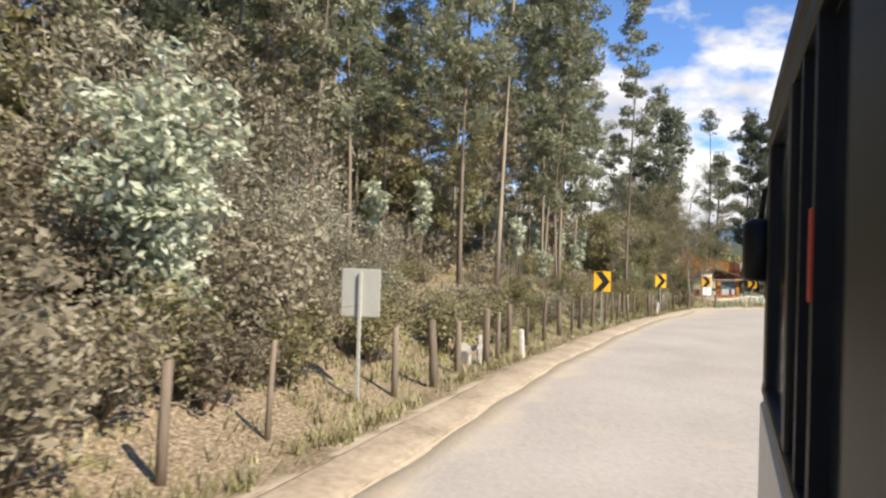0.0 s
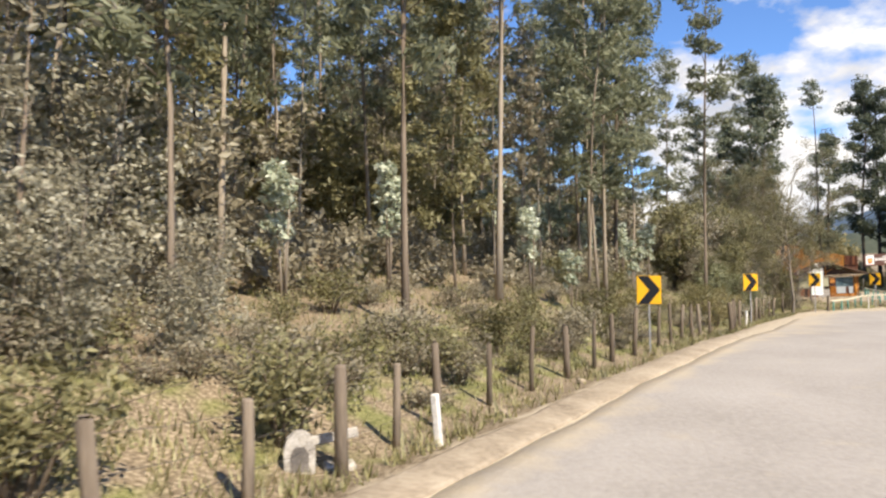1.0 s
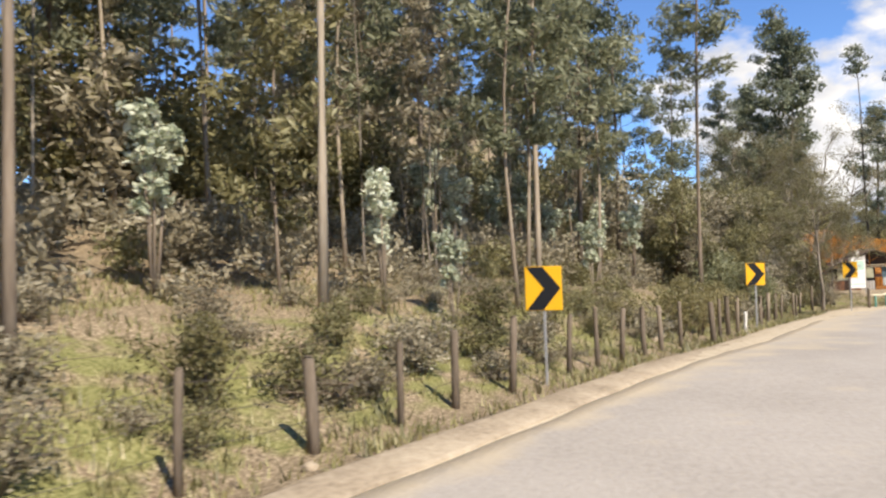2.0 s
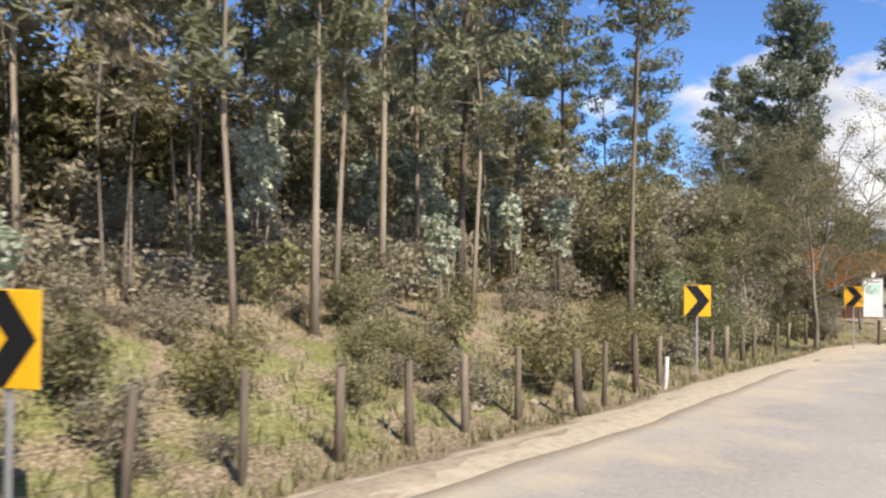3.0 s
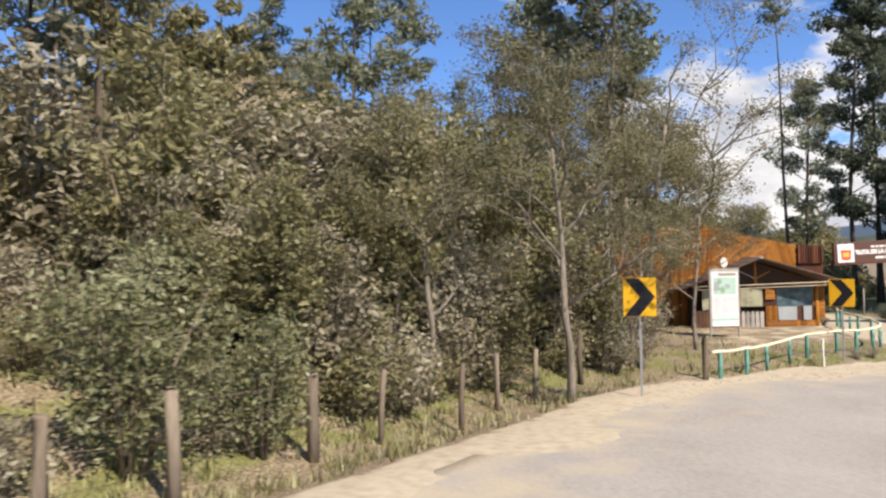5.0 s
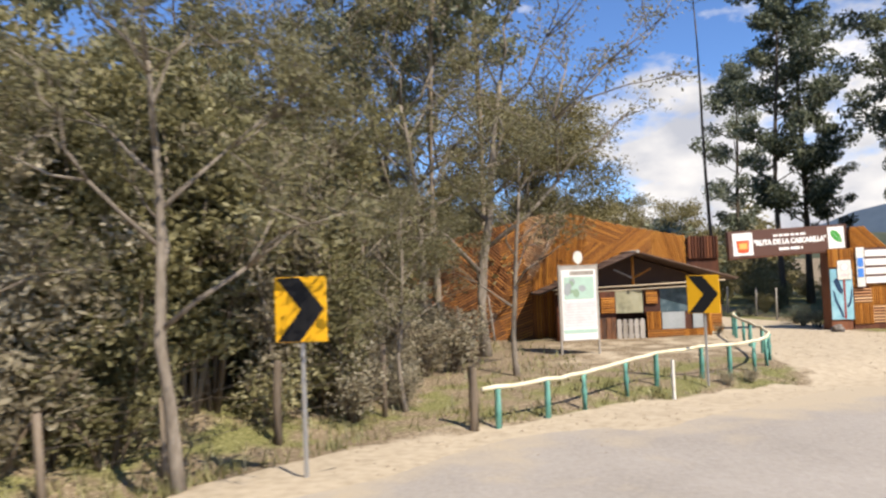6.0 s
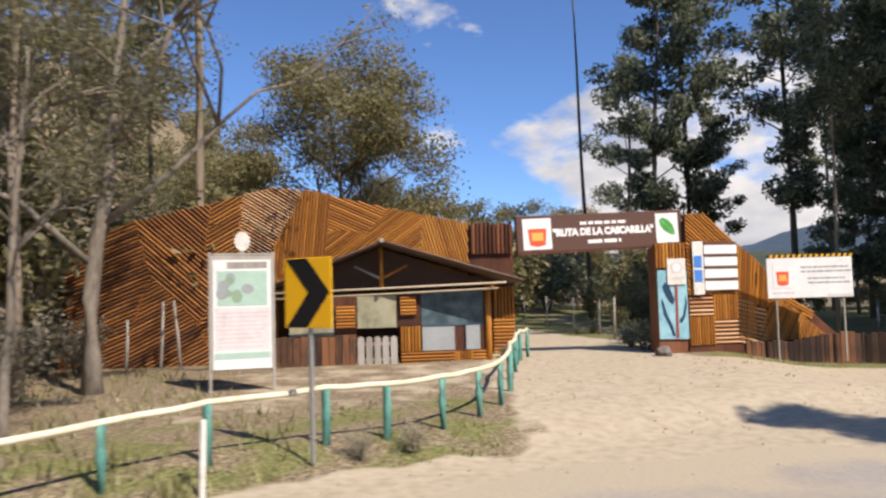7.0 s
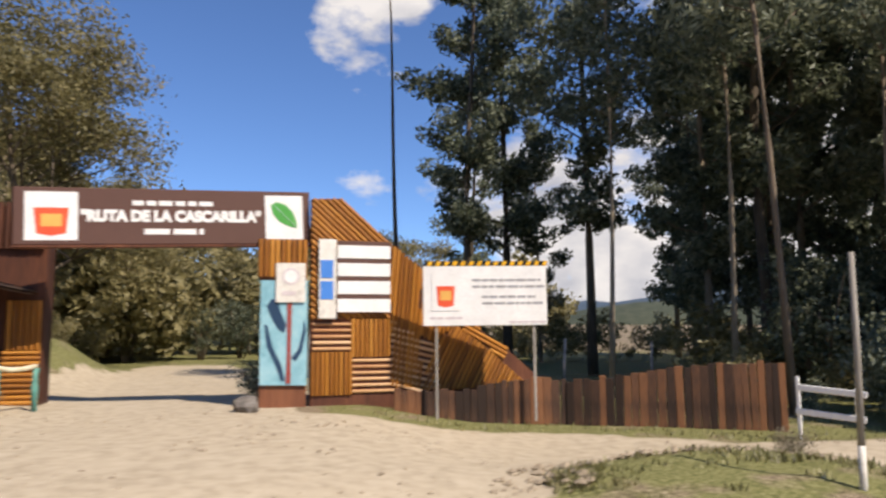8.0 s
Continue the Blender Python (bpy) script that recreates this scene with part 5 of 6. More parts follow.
def build_railing():
    """The low railing of teal stakes with a pale pole on top."""
    way_ = [(4.45, 20.35), (5.4, 21.3), (6.2, 22.15), (7.25, 23.45), (8.1, 24.45), (9.4, 25.5), (10.2, 25.95), (11.0, 26.55), (11.58, 27.4), (12.0, 28.4), (12.27, 29.8), (12.42, 31.4), (12.65, 32.8), (12.8, 34.2), (12.98, 35.1), (13.27, 35.9)]
    rail = thing("railing", (0, 0, 0), "low railing of teal-painted stakes carrying a pale yellow pole", "railing")
    rng = np.random.default_rng(71)
    line = []
    for x, y in way_:
        z = height(x, y)
        bm = bmesh.new()
        tube(bm, [(0, 0, -0.25), (rng.normal(0, 0.01), 0, 0.4), (0, 0, 0.74)], [0.068, 0.062, 0.06], 9)
        p = part("stake", bm, M["teal"], rail)
        p.location = (x, y, z)
        line.append(Vector((x, y, z + 0.77)))
    pts = []
    for a, b in zip(line, line[1:]):
        for t in (0, 0.33, 0.67):
            pts.append(a.lerp(b, t) + Vector((0, 0, rng.normal(0, 0.012) - 0.02 * (t > 0))))
    pts.append(line[-1])
    pts.insert(0, line[0] + (line[0] - line[1]) * 0.3)
    part("pole", tube(bmesh.new(), pts, [0.042] * len(pts), 8), M["rail"], rail)
    x, y = 4.0, 20.15
    p = thing("corner_post", (x, y, height(x, y)), "thick weathered wooden post at the railing's end", "post")
    part("post", tube(bmesh.new(), [(0, 0, -0.3), (0.02, 0, 0.6), (0, 0, 1.12), (0, 0, 1.16)], [0.1, 0.09, 0.085, 0.06], 9), M["post"], p)


# ---------------------------------------------------------------- the gate
UX, UY = 0.9925, 0.122
FRONT = Matrix(((UX, -UY, 0, 6.59), (UY, UX, 0, 34.62), (0, 0, 1, 0), (0, 0, 0, 1)))      # the kiosk's front, x along it
WALL = FRONT @ Matrix.Translation((0, 1.3, 0))                                           # the shaped wall behind it
RIGHT = Matrix(((0.981, -0.193, 0, 17.9), (0.193, 0.981, 0, 36.45), (0, 0, 1, 0), (0, 0, 0, 1)))
SIGN = Matrix(((0.965, -0.263, 0, 13.14), (0.263, 0.965, 0, 35.37), (0, 0, 1, 0), (0, 0, 0, 1)))


def framed(name, m, label, category, group=""):
    e = new(name)
    e.empty_display_size = 0.1
    e.matrix_basis = m
    return tagged(e, label, category, group)


def clip_line(poly, p, w):
    """The stretches of the line p + t w inside the polygon."""
    hits = []
    for (ax, ay), (bx, by) in zip(poly, poly[1:] + poly[:1]):
        ex, ey = bx - ax, by - ay
        det = w[0] * -ey + ex * w[1]
        if abs(det) < 1e-9:
            continue
        t = ((ax - p[0]) * -ey + ex * (ay - p[1])) / det
        u = (w[0] * (ay - p[1]) - w[1] * (ax - p[0])) / det
        if 0 <= u < 1:
            hits.append(t)
    hits.sort()
    return list(zip(hits[::2], hits[1::2]))


def log_patch(parent, poly, angle, mat="log", gap=0.085, depth=0.0, rng=None, slim=1.0, ragged=0.0):
    """Fills a polygon of the wall's face (x, z) with half-sunk poles laid at an angle."""
    a = radians(angle)
    w, n = (math.cos(a), math.sin(a)), (-math.sin(a), math.cos(a))
    offs = [px * n[0] + pz * n[1] for px, pz in poly]
    o = min(offs) + gap / 2
    while o < max(offs):
        for t0, t1 in clip_line(poly, (n[0] * o, n[1] * o), w):
            if t1 - t0 > 0.06:
                t0, t1 = t0 - ragged * rng.random(), t1 + ragged * rng.random()
                r = gap * slim * (0.42 + 0.06 * rng.random())
                p = Vector((n[0] * o + w[0] * t0, depth - 0.01 * rng.random(), n[1] * o + w[1] * t0))
                q = Vector((n[0] * o + w[0] * t1, depth - 0.01 * rng.random(), n[1] * o + w[1] * t1))
                pole_between("pole", mat, p, q, r, parent)
        o += gap


def slab(bm, poly, y0, y1):
    """A plate with the outline poly (x, z) from depth y0 to y1."""
    f = [bm.verts.new((x, y0, z)) for x, z in poly]
    b = [bm.verts.new((x, y1, z)) for x, z in poly]
    bm.faces.new(f)
    bm.faces.new(b[::-1])
    for i in range(len(poly)):
        j = (i + 1) % len(poly)
        bm.faces.new((f[j], f[i], b[i], b[j]))
    bmesh.ops.recalc_face_normals(bm, faces=bm.faces)
    return bm


def build_log_wall():
    rng = random.Random(3)
    wall = framed("log_wall", WALL, "tall curved entrance wall clad with varnished orange-brown poles", "wall")
    g = -0.1
    outline = [(-5.7, g), (-5.55, 2.6), (-5.05, 3.25), (-4.6, 3.78), (-3.4, 4.12), (-2.3, 4.36), (-0.9, 4.72), (0.0, 4.92), (0.95, 4.80), (3.4, 4.22), (5.34, 3.82), (5.34, g)]
    part("backing", slab(bmesh.new(), outline, 0.04, 0.22), M["dark_void"], wall, "boards behind the poles, dark for the shade in the gaps")
    patches = [
        ([(-5.7, g), (-5.55, 2.6), (-5.05, 3.25), (-4.6, 3.78), (-3.75, 4.02), (-3.4, 2.6), (-4.2, g)], 22, 0.1),
        ([(-3.75, 4.02), (-3.4, 4.12), (-2.3, 4.36), (-1.75, 4.5), (-1.9, 3.2), (-1.5, 2.3), (-2.1, 1.2), (-3.4, 2.6)], -42, 0.105),
        ([(-1.75, 4.5), (-0.9, 4.72), (-1.0, 3.2), (-0.75, 2.3), (-1.5, 2.3), (-1.9, 3.2)], 30, 0.1),
        ([(-4.2, g), (-3.4, 2.6), (-2.1, 1.2), (-1.6, g)], 26, 0.1),
        ([(-2.1, 1.2), (-1.5, 2.3), (-0.75, 2.3), (-0.75, g), (-1.6, g)], 18, 0.1),
        ([(-0.9, 4.72), (0.0, 4.92), (0.75, 4.82), (0.1, 3.6), (-0.75, 2.3), (-1.0, 3.2)], -32, 0.085),
        ([(0.75, 4.82), (0.95, 4.80), (1.5, 4.67), (1.4, 3.7), (1.3, 2.5), (-0.75, 2.3), (0.1, 3.6)], 84, 0.085),
        ([(1.5, 4.67), (3.1, 4.29), (2.5, 3.6), (1.4, 3.7)], -24, 0.08),
        ([(3.1, 4.29), (3.4, 4.22), (4.1, 4.07), (3.9, 2.6), (2.2, 2.8), (1.3, 2.5), (1.4, 3.7), (2.5, 3.6)], 36, 0.08),
        ([(4.1, 4.07), (5.34, 3.82), (5.34, 2.4), (3.9, 2.6)], 106, 0.085),
        ([(-0.75, 2.3), (1.3, 2.5), (2.2, 2.8), (3.9, 2.6), (5.34, 2.4), (5.34, g), (-0.75, g)], 90, 0.11),
    ]
    for poly, angle, gap in patches:
        # the left patches take the darker poles, tree shade put into their colour
        log_patch(wall, poly, angle, "log_pale" if angle == -32 else "log_shaded" if angle in (22, 26, -42) else "log", gap, 0.03, rng, 0.55 if angle == -32 else 0.66 if gap >= 0.1 and angle != 90 else 0.92, 0.06)
    # the return beside the passage
    # upper poles take log_red, their shade put into the colour
    log_patch(wall, [(5.36, 2.95), (6.62, 2.95), (6.62, 3.80), (5.36, 3.82)], 90, "log_red", 0.12, -0.06, rng)
    part("return_panel", box(bmesh.new(), 5.36, 0.0, g, 6.64, 0.55, 3.75, 0.01), M["log_red"], wall)
    log_patch(wall, [(6.0, g), (6.62, g), (6.62, 1.1), (6.0, 1.1)], 0, "log", 0.10, -0.06, rng)
    log_patch(wall, [(6.0, 1.1), (6.62, 1.1), (6.62, 2.0), (6.0, 2.0)], 90, "log", 0.10, -0.06, rng)


def build_kiosk():
    rng = random.Random(9)
    k = framed("kiosk", FRONT, "low wooden ticket kiosk with a gabled roof and a plank front", "kiosk")
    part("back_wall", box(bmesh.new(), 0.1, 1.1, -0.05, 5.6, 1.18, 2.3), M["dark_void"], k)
    for x in (0.0, 5.64):
        tb = tube(bmesh.new(), [(x, 0, -0.25), (x, 0, 1.0), (x, 0, 2.02)], [0.09, 0.085, 0.085], 10)
        part("corner_post", tb, M["log_red" if x < 1 else "log"], k)
    part("eave_beam", tube(bmesh.new(), [(-0.3, -0.74, 1.96), (2.8, -0.74, 2.02), (6.0, -0.74, 2.10)], [0.026] * 3, 8), M["pale_wood"], k, "pale peeled eave pole")
    part("tie_beam", tube(bmesh.new(), [(-0.2, -0.66, 1.82), (2.8, -0.66, 1.88), (5.8, -0.66, 1.96)], [0.026] * 3, 8), M["pale_wood"], k, "pale peeled pole under the eave")
    for x, z in ((0.0, 1.86), (5.64, 1.98)):
        part("bracket", tube(bmesh.new(), [(x, 0, z), (x, -0.76, z + 0.03)], [0.035, 0.03], 7), M["log"], k)
    apex, lo, hi = (2.82, 3.2), (-0.75, 1.82), (6.45, 2.13)
    part("king_post", tube(bmesh.new(), [(2.82, -0.1, 2.0), (2.82, -0.1, 3.1)], [0.055, 0.05], 8), M["log"], k)
    part("brace", tube(bmesh.new(), [(2.82, -0.1, 2.28), (2.12, -0.1, 2.62)], [0.035, 0.03], 8), M["grey_wood"], k)
    part("brace", tube(bmesh.new(), [(2.82, -0.1, 2.28), (3.5, -0.1, 2.62)], [0.035, 0.03], 8), M["log"], k)
    # two pitches of overlapping boards
    for side, (ex, ez) in ((0, lo), (1, hi)):
        pitch = part("roof_pitch", slab(bmesh.new(), [(apex[0], apex[1] - 0.03), (ex, ez - 0.03), (ex, ez - 0.005), (apex[0], apex[1] - 0.005)], -0.7, 1.28), M["thatch"], k, "dark brown weathered board roof")
        n = 9
        for i in range(n):
            t0, t1 = i / n, (i + 1.25) / n
            x0, z0 = apex[0] + (ex - apex[0]) * t0, apex[1] + (ez - apex[1]) * t0
            x1, z1 = apex[0] + (ex - apex[0]) * min(1.02, t1), apex[1] + (ez - apex[1]) * min(1.02, t1)
            lift = 0.035
            q = [(x0, z0 + lift), (x1, z1 + lift + 0.03), (x1, z1 + lift - 0.005), (x0, z0)]
            part("roof_board", slab(bmesh.new(), q, -0.75, 1.3), M["thatch"], pitch)
        a, b = (apex[0], -0.78, apex[1] + 0.02), (ex, -0.78, ez + 0.02)
        part("barge_pole", tube(bmesh.new(), [a, Vector(a).lerp(Vector(b), 0.5), b], [0.034, 0.03, 0.03], 7), M["thatch"], k)
    part("ridge_pole", tube(bmesh.new(), [(2.82, -0.9, 3.24), (2.82, 1.3, 3.24)], [0.06, 0.06], 7), M["grey_wood"], k)
    # dark board added in place of the shade under the gable
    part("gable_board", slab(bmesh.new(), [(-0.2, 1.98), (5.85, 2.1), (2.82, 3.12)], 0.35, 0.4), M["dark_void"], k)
    # plank parapet
    x = 0.02
    while x < 2.05:
        w = 0.15 + 0.06 * rng.random()
        part("plank", box(bmesh.new(), x, -0.03, -0.08, x + w - 0.012, 0.02, 0.80 + 0.05 * rng.random(), 0.008), M["plank"], k)
        x += w
    # the little picket gate
    gate = part("picket_gate", box(box(bmesh.new(), 2.15, 0.0, 0.15, 3.2, 0.03, 0.22), 2.15, 0.0, 0.55, 3.2, 0.03, 0.62), M["grey_wood"], k, "small grey picket gate")
    for i in range(5):
        px = 2.17 + i * 0.215
        part("picket", slab(bmesh.new(), [(px, -0.06), (px + 0.17, -0.06), (px + 0.17, 0.74), (px + 0.085, 0.8), (px, 0.74)], -0.025, -0.002), M["grey_wood"], gate)
    # right-hand front
    part("front_panel", box(bmesh.new(), 3.3, 0.03, -0.05, 5.6, 0.08, 0.98), M["log_red"], k)
    log_patch(k, [(3.3, 0.35), (3.82, 0.35), (3.82, 1.02), (3.3, 1.02)], 90, "log", 0.09, 0.0, rng)
    log_patch(k, [(3.3, 0.0), (4.7, 0.0), (4.7, 0.33), (3.3, 0.33)], 0, "log", 0.085, 0.0, rng)
    log_patch(k, [(4.7, 0.0), (5.2, 0.0), (5.2, 0.33), (4.7, 0.33)], 90, "log", 0.085, 0.0, rng)
    log_patch(k, [(5.2, 0.0), (5.6, 0.0), (5.6, 0.33), (5.2, 0.33)], 0, "log", 0.085, 0.0, rng)
    log_patch(k, [(3.3, 1.3), (3.72, 1.3), (3.72, 1.85), (3.3, 1.85)], 0, "log", 0.085, 0.0, rng)
    log_patch(k, [(1.62, 1.0), (2.12, 1.0), (2.12, 1.6), (1.62, 1.6)], 0, "log", 0.085, 0.04, rng)
    part("mullion", box(bmesh.new(), 1.58, 0.06, 0.75, 2.16, 0.12, 1.9), M["log_red"], k)
    part("mullion", box(bmesh.new(), 3.22, 0.06, 0.9, 3.84, 0.12, 1.9), M["log_red"], k)
    for x0, x1, z0, z1, mt, lb in ((0.42, 1.56, 0.82, 1.82, "glass_tan", "pane with the bank's tan reflection put into its colour"), (2.18, 3.2, 1.0, 1.84, "glass_tan", "pane with the bank's tan reflection put into its colour"), (3.86, 5.52, 0.98, 1.9, "glass_dark", "window pane with dark blue-grey reflections put into its colour")):
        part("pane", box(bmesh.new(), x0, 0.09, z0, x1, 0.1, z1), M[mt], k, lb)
    part("zinc_panel", box(bmesh.new(), 3.86, -0.03, 0.36, 4.72, 0.0, 0.98, 0.006), M["steel_panel"], k, "dull grey sheet panel under the window")
    part("zinc_panel", box(bmesh.new(), 5.02, -0.03, 0.36, 5.4, 0.0, 1.0, 0.006), M["steel_panel"], k)


def disc(bm, x, z, rx, rz, y, thick=0.004, sides=16):
    return slab(bm, [(x + rx * math.cos(2 * math.pi * i / sides), z + rz * math.sin(2 * math.pi * i / sides)) for i in range(sides)], y, y + thick)


def emblem(parent, x0, z0, w, h, y):
    """A white field with a plain red shield."""
    field = part("emblem_field", box(bmesh.new(), x0, y, z0, x0 + w, y + 0.006, z0 + h), M["white"], parent)
    cx, cz = x0 + w / 2, z0 + h * 0.42
    part("shield", slab(bmesh.new(), [(cx - w * 0.33, cz + h * 0.25), (cx + w * 0.33, cz + h * 0.25), (cx + w * 0.28, cz - h * 0.28), (cx, cz - h * 0.33), (cx - w * 0.28, cz - h * 0.28)], y - 0.005, y), M["red"], field)
    part("shield_band", box(bmesh.new(), cx - w * 0.2, y - 0.008, cz - h * 0.14, cx + w * 0.2, y - 0.005, cz + h * 0.12), M["gold"], field)


def lettering(name, words, size, mat, parent, at, width=None):
    cu = bpy.data.curves.new(name, "FONT")
    cu.body, cu.size, cu.extrude, cu.align_x, cu.align_y, cu.offset = words, size, 0.004, "CENTER", "CENTER", 0.018
    cu.materials.append(mat)
    ob = new(name, cu)
    ob.parent = parent
    bpy.context.view_layer.update()
    k = width / ob.dimensions.x if width else 1
    ob.matrix_basis = pose(*at, 90, 0, 0) @ Matrix.Diagonal((k, 1, 1, 1))
    return ob


def print_bars(parent, x0, x1, z, h, y, mat, rng, name="print_line"):
    """A line of writing too small to read: plain bars."""
    bm, x = bmesh.new(), x0
    while x < x1:
        w = min(x1 - x, h * (1.5 + 3 * rng.random()))
        box(bm, x, y - 0.004, z, x + w, y, z + h)
        x += w + h * 0.6
    return part(name, bm, mat, parent)


def build_banner():
    rng = random.Random(4)
    b = framed("gate_banner", SIGN @ Matrix.Rotation(radians(-2.2), 4, "Y"), "brown overhead entrance board with white lettering and two emblems", "sign board")
    part("board", box(bmesh.new(), -0.02, -0.06, 2.86, 5.0, 0.10, 3.86, 0.015), M["banner"], b)
    part("edge_strip", box(bmesh.new(), -0.04, -0.075, 2.815, 5.02, 0.115, 2.857, 0.006), M["log_red"], b)
    emblem(b, 0.16, 2.94, 0.82, 0.84, -0.068)
    f = part("emblem_field", box(bmesh.new(), 4.16, -0.068, 2.95, 4.86, -0.062, 3.78), M["white"], b)
    pts = [(4.26, 3.60), (4.38, 3.66), (4.55, 3.60), (4.68, 3.46), (4.74, 3.28), (4.74, 3.16), (4.60, 3.19), (4.42, 3.28), (4.30, 3.43)]
    part("leaf", slab(bmesh.new(), pts, -0.074, -0.068), M["green"], f)
    part("leaf_vein", tube(bmesh.new(), [(4.29, -0.075, 3.62), (4.5, -0.075, 3.42), (4.73, -0.075, 3.17)], [0.008] * 3, 4), M["pale_green"], f)
    lettering("lettering", "\"RUTA DE LA CASCARILLA\"", 0.26, M["white"], b, (2.55, -0.066, 3.36), 3.05)
    print_bars(b, 1.85, 3.25, 3.56, 0.085, -0.062, M["white"], rng)
    print_bars(b, 2.05, 3.05, 3.04, 0.10, -0.062, M["white"], rng)


def build_right_wall():
    rng = random.Random(6)
    g = -0.05
    w = framed("gate_wall", RIGHT, "sloping gate wall clad with varnished poles and hung with boards", "wall")
    outline = [(0, g), (0, 3.9), (0.59, 3.93), (1.52, 3.1), (2.13, 2.62), (3.01, 1.65), (3.96, 0.98), (4.94, 0.15), (4.94, -0.6), (2.07, -0.5)]
    part("backing", slab(bmesh.new(), outline, 0.05, 0.2), M["log_red"], w)
    for poly, angle in (([(0, 1.62), (0, 3.9), (0.59, 3.93), (1.52, 3.1), (1.52, 1.62)], -42), ([(1.52, 1.5), (1.52, 3.1), (2.13, 2.62), (2.13, 0.3), (1.56, 0.3), (1.56, 1.5)], 85),
                        ([(0.04, 1.0), (0.79, 1.0), (0.79, 1.6), (0.04, 1.6)], 0), ([(0.04, 0.2), (0.79, 0.2), (0.79, 1.0), (0.04, 1.0)], 90),
                        ([(0.79, 0.9), (1.54, 0.9), (1.54, 1.62), (0.79, 1.62)], 90), ([(0.79, 0.2), (1.54, 0.2), (1.54, 0.9), (0.79, 0.9)], 0),
                        ([(1.54, 0.2), (2.41, 0.2), (2.41, 1.1), (1.54, 1.6)], -14),
                        ([(2.13, 0.25), (4.41, 0.25), (3.54, 1.0), (2.85, 1.5), (2.41, 1.1)], 62),
                        ([(2.85, 1.5), (3.01, 1.65), (3.96, 0.98), (3.84, 0.8)], -28), ([(2.13, 2.62), (3.01, 1.65), (2.41, 1.15), (2.13, 1.3)], 85)):
        # level and slanting poles paler, their sun highlights put into the colour
        log_patch(w, poly, angle, "log_pale" if angle in (0, -14) else "log", 0.115 if angle in (0, -14) else 0.088, 0.04, rng, 0.62 if angle in (0, -14) else 1.0)
    # pillar of the passage
    pil = framed("gate_pillar", FRONT @ Matrix.Translation((11.42, 0.0, 0)), "gate pillar faced with a pale blue painted mural", "pillar")
    part("pillar_body", box(bmesh.new(), -0.9, 0.42, g, -0.05, 1.0, 3.0, 0.02), M["log_red"], pil)
    log_patch(pil, [(-0.9, 2.4), (-0.05, 2.4), (-0.05, 3.1), (-0.9, 3.1)], 90, "log", 0.1, 0.38, rng)
    pil_z = [(-0.89, 0.42), (-0.04, 0.40), (-0.04, 2.33), (-0.89, 2.33)]
    mural = part("mural", slab(bmesh.new(), pil_z, 0.36, 0.40), M["blue"], pil, "pale blue mural with a dark bird and red branch")
    part("bird", slab(bmesh.new(), [(-0.78, 1.86), (-0.68, 2.0), (-0.58, 1.93), (-0.52, 1.74), (-0.42, 1.5), (-0.47, 1.36), (-0.58, 1.44), (-0.7, 1.66)], 0.352, 0.36), M["navy"], mural)
    part("bird_tail", slab(bmesh.new(), [(-0.82, 1.52), (-0.76, 1.5), (-0.66, 1.1), (-0.5, 0.78), (-0.44, 0.5), (-0.5, 0.48), (-0.6, 0.76), (-0.76, 1.1)], 0.352, 0.36), M["navy"], mural)
    part("leaf_sprig", slab(bmesh.new(), [(-0.33, 0.9), (-0.2, 1.06), (-0.12, 1.4), (-0.1, 1.62), (-0.06, 1.4), (-0.13, 1.02), (-0.24, 0.84)], 0.352, 0.36), M["navy"], mural)
    part("branch", slab(bmesh.new(), [(-0.42, 0.44), (-0.33, 0.44), (-0.335, 1.1), (-0.32, 1.95), (-0.41, 1.95), (-0.4, 1.1)], 0.346, 0.352), M["mural_red"], mural)
    nb = framed("notice_board", FRONT @ Matrix.Translation((11.42, 0.0, 0)), "small white notice with a round mark on the pillar", "notice")
    nb_f = part("notice_plate", box(bmesh.new(), -0.62, 0.315, 1.92, -0.08, 0.335, 2.65, 0.008), M["white_worn"], nb)
    part("round_mark", disc(bmesh.new(), -0.35, 2.4, 0.16, 0.16, 0.309, 0.005), M["pink_text"], nb_f)
    part("round_mark", disc(bmesh.new(), -0.35, 2.4, 0.12, 0.12, 0.305, 0.004), M["white"], nb_f)
    print_bars(nb_f, -0.5, -0.2, 2.05, 0.08, 0.314, M["pink_text"], rng)
    # the list of five white slats beside a tall strip
    li = framed("slat_board", RIGHT, "white slatted information board with blue pictogram squares", "information board")
    part("strip", box(bmesh.new(), 0.13, -0.09, 1.62, 0.46, -0.06, 3.12, 0.006), M["white_worn"], li)
    part("pictogram", box(bmesh.new(), 0.16, -0.1, 2.38, 0.40, -0.09, 2.72, 0.004), M["info_blue"], li)
    part("pictogram", box(bmesh.new(), 0.16, -0.1, 1.98, 0.40, -0.09, 2.32, 0.004), M["info_blue"], li)
    for i in range(4):
        z = 1.74 + i * 0.34
        part("slat", box(bmesh.new(), 0.48, -0.1, z, 1.5, -0.07, z + 0.25, 0.006), M["white"], li)
        part("dark_slat", box(bmesh.new(), 0.48, -0.085, z + 0.255, 1.5, -0.06, z + 0.335, 0.006), M["banner"], li)


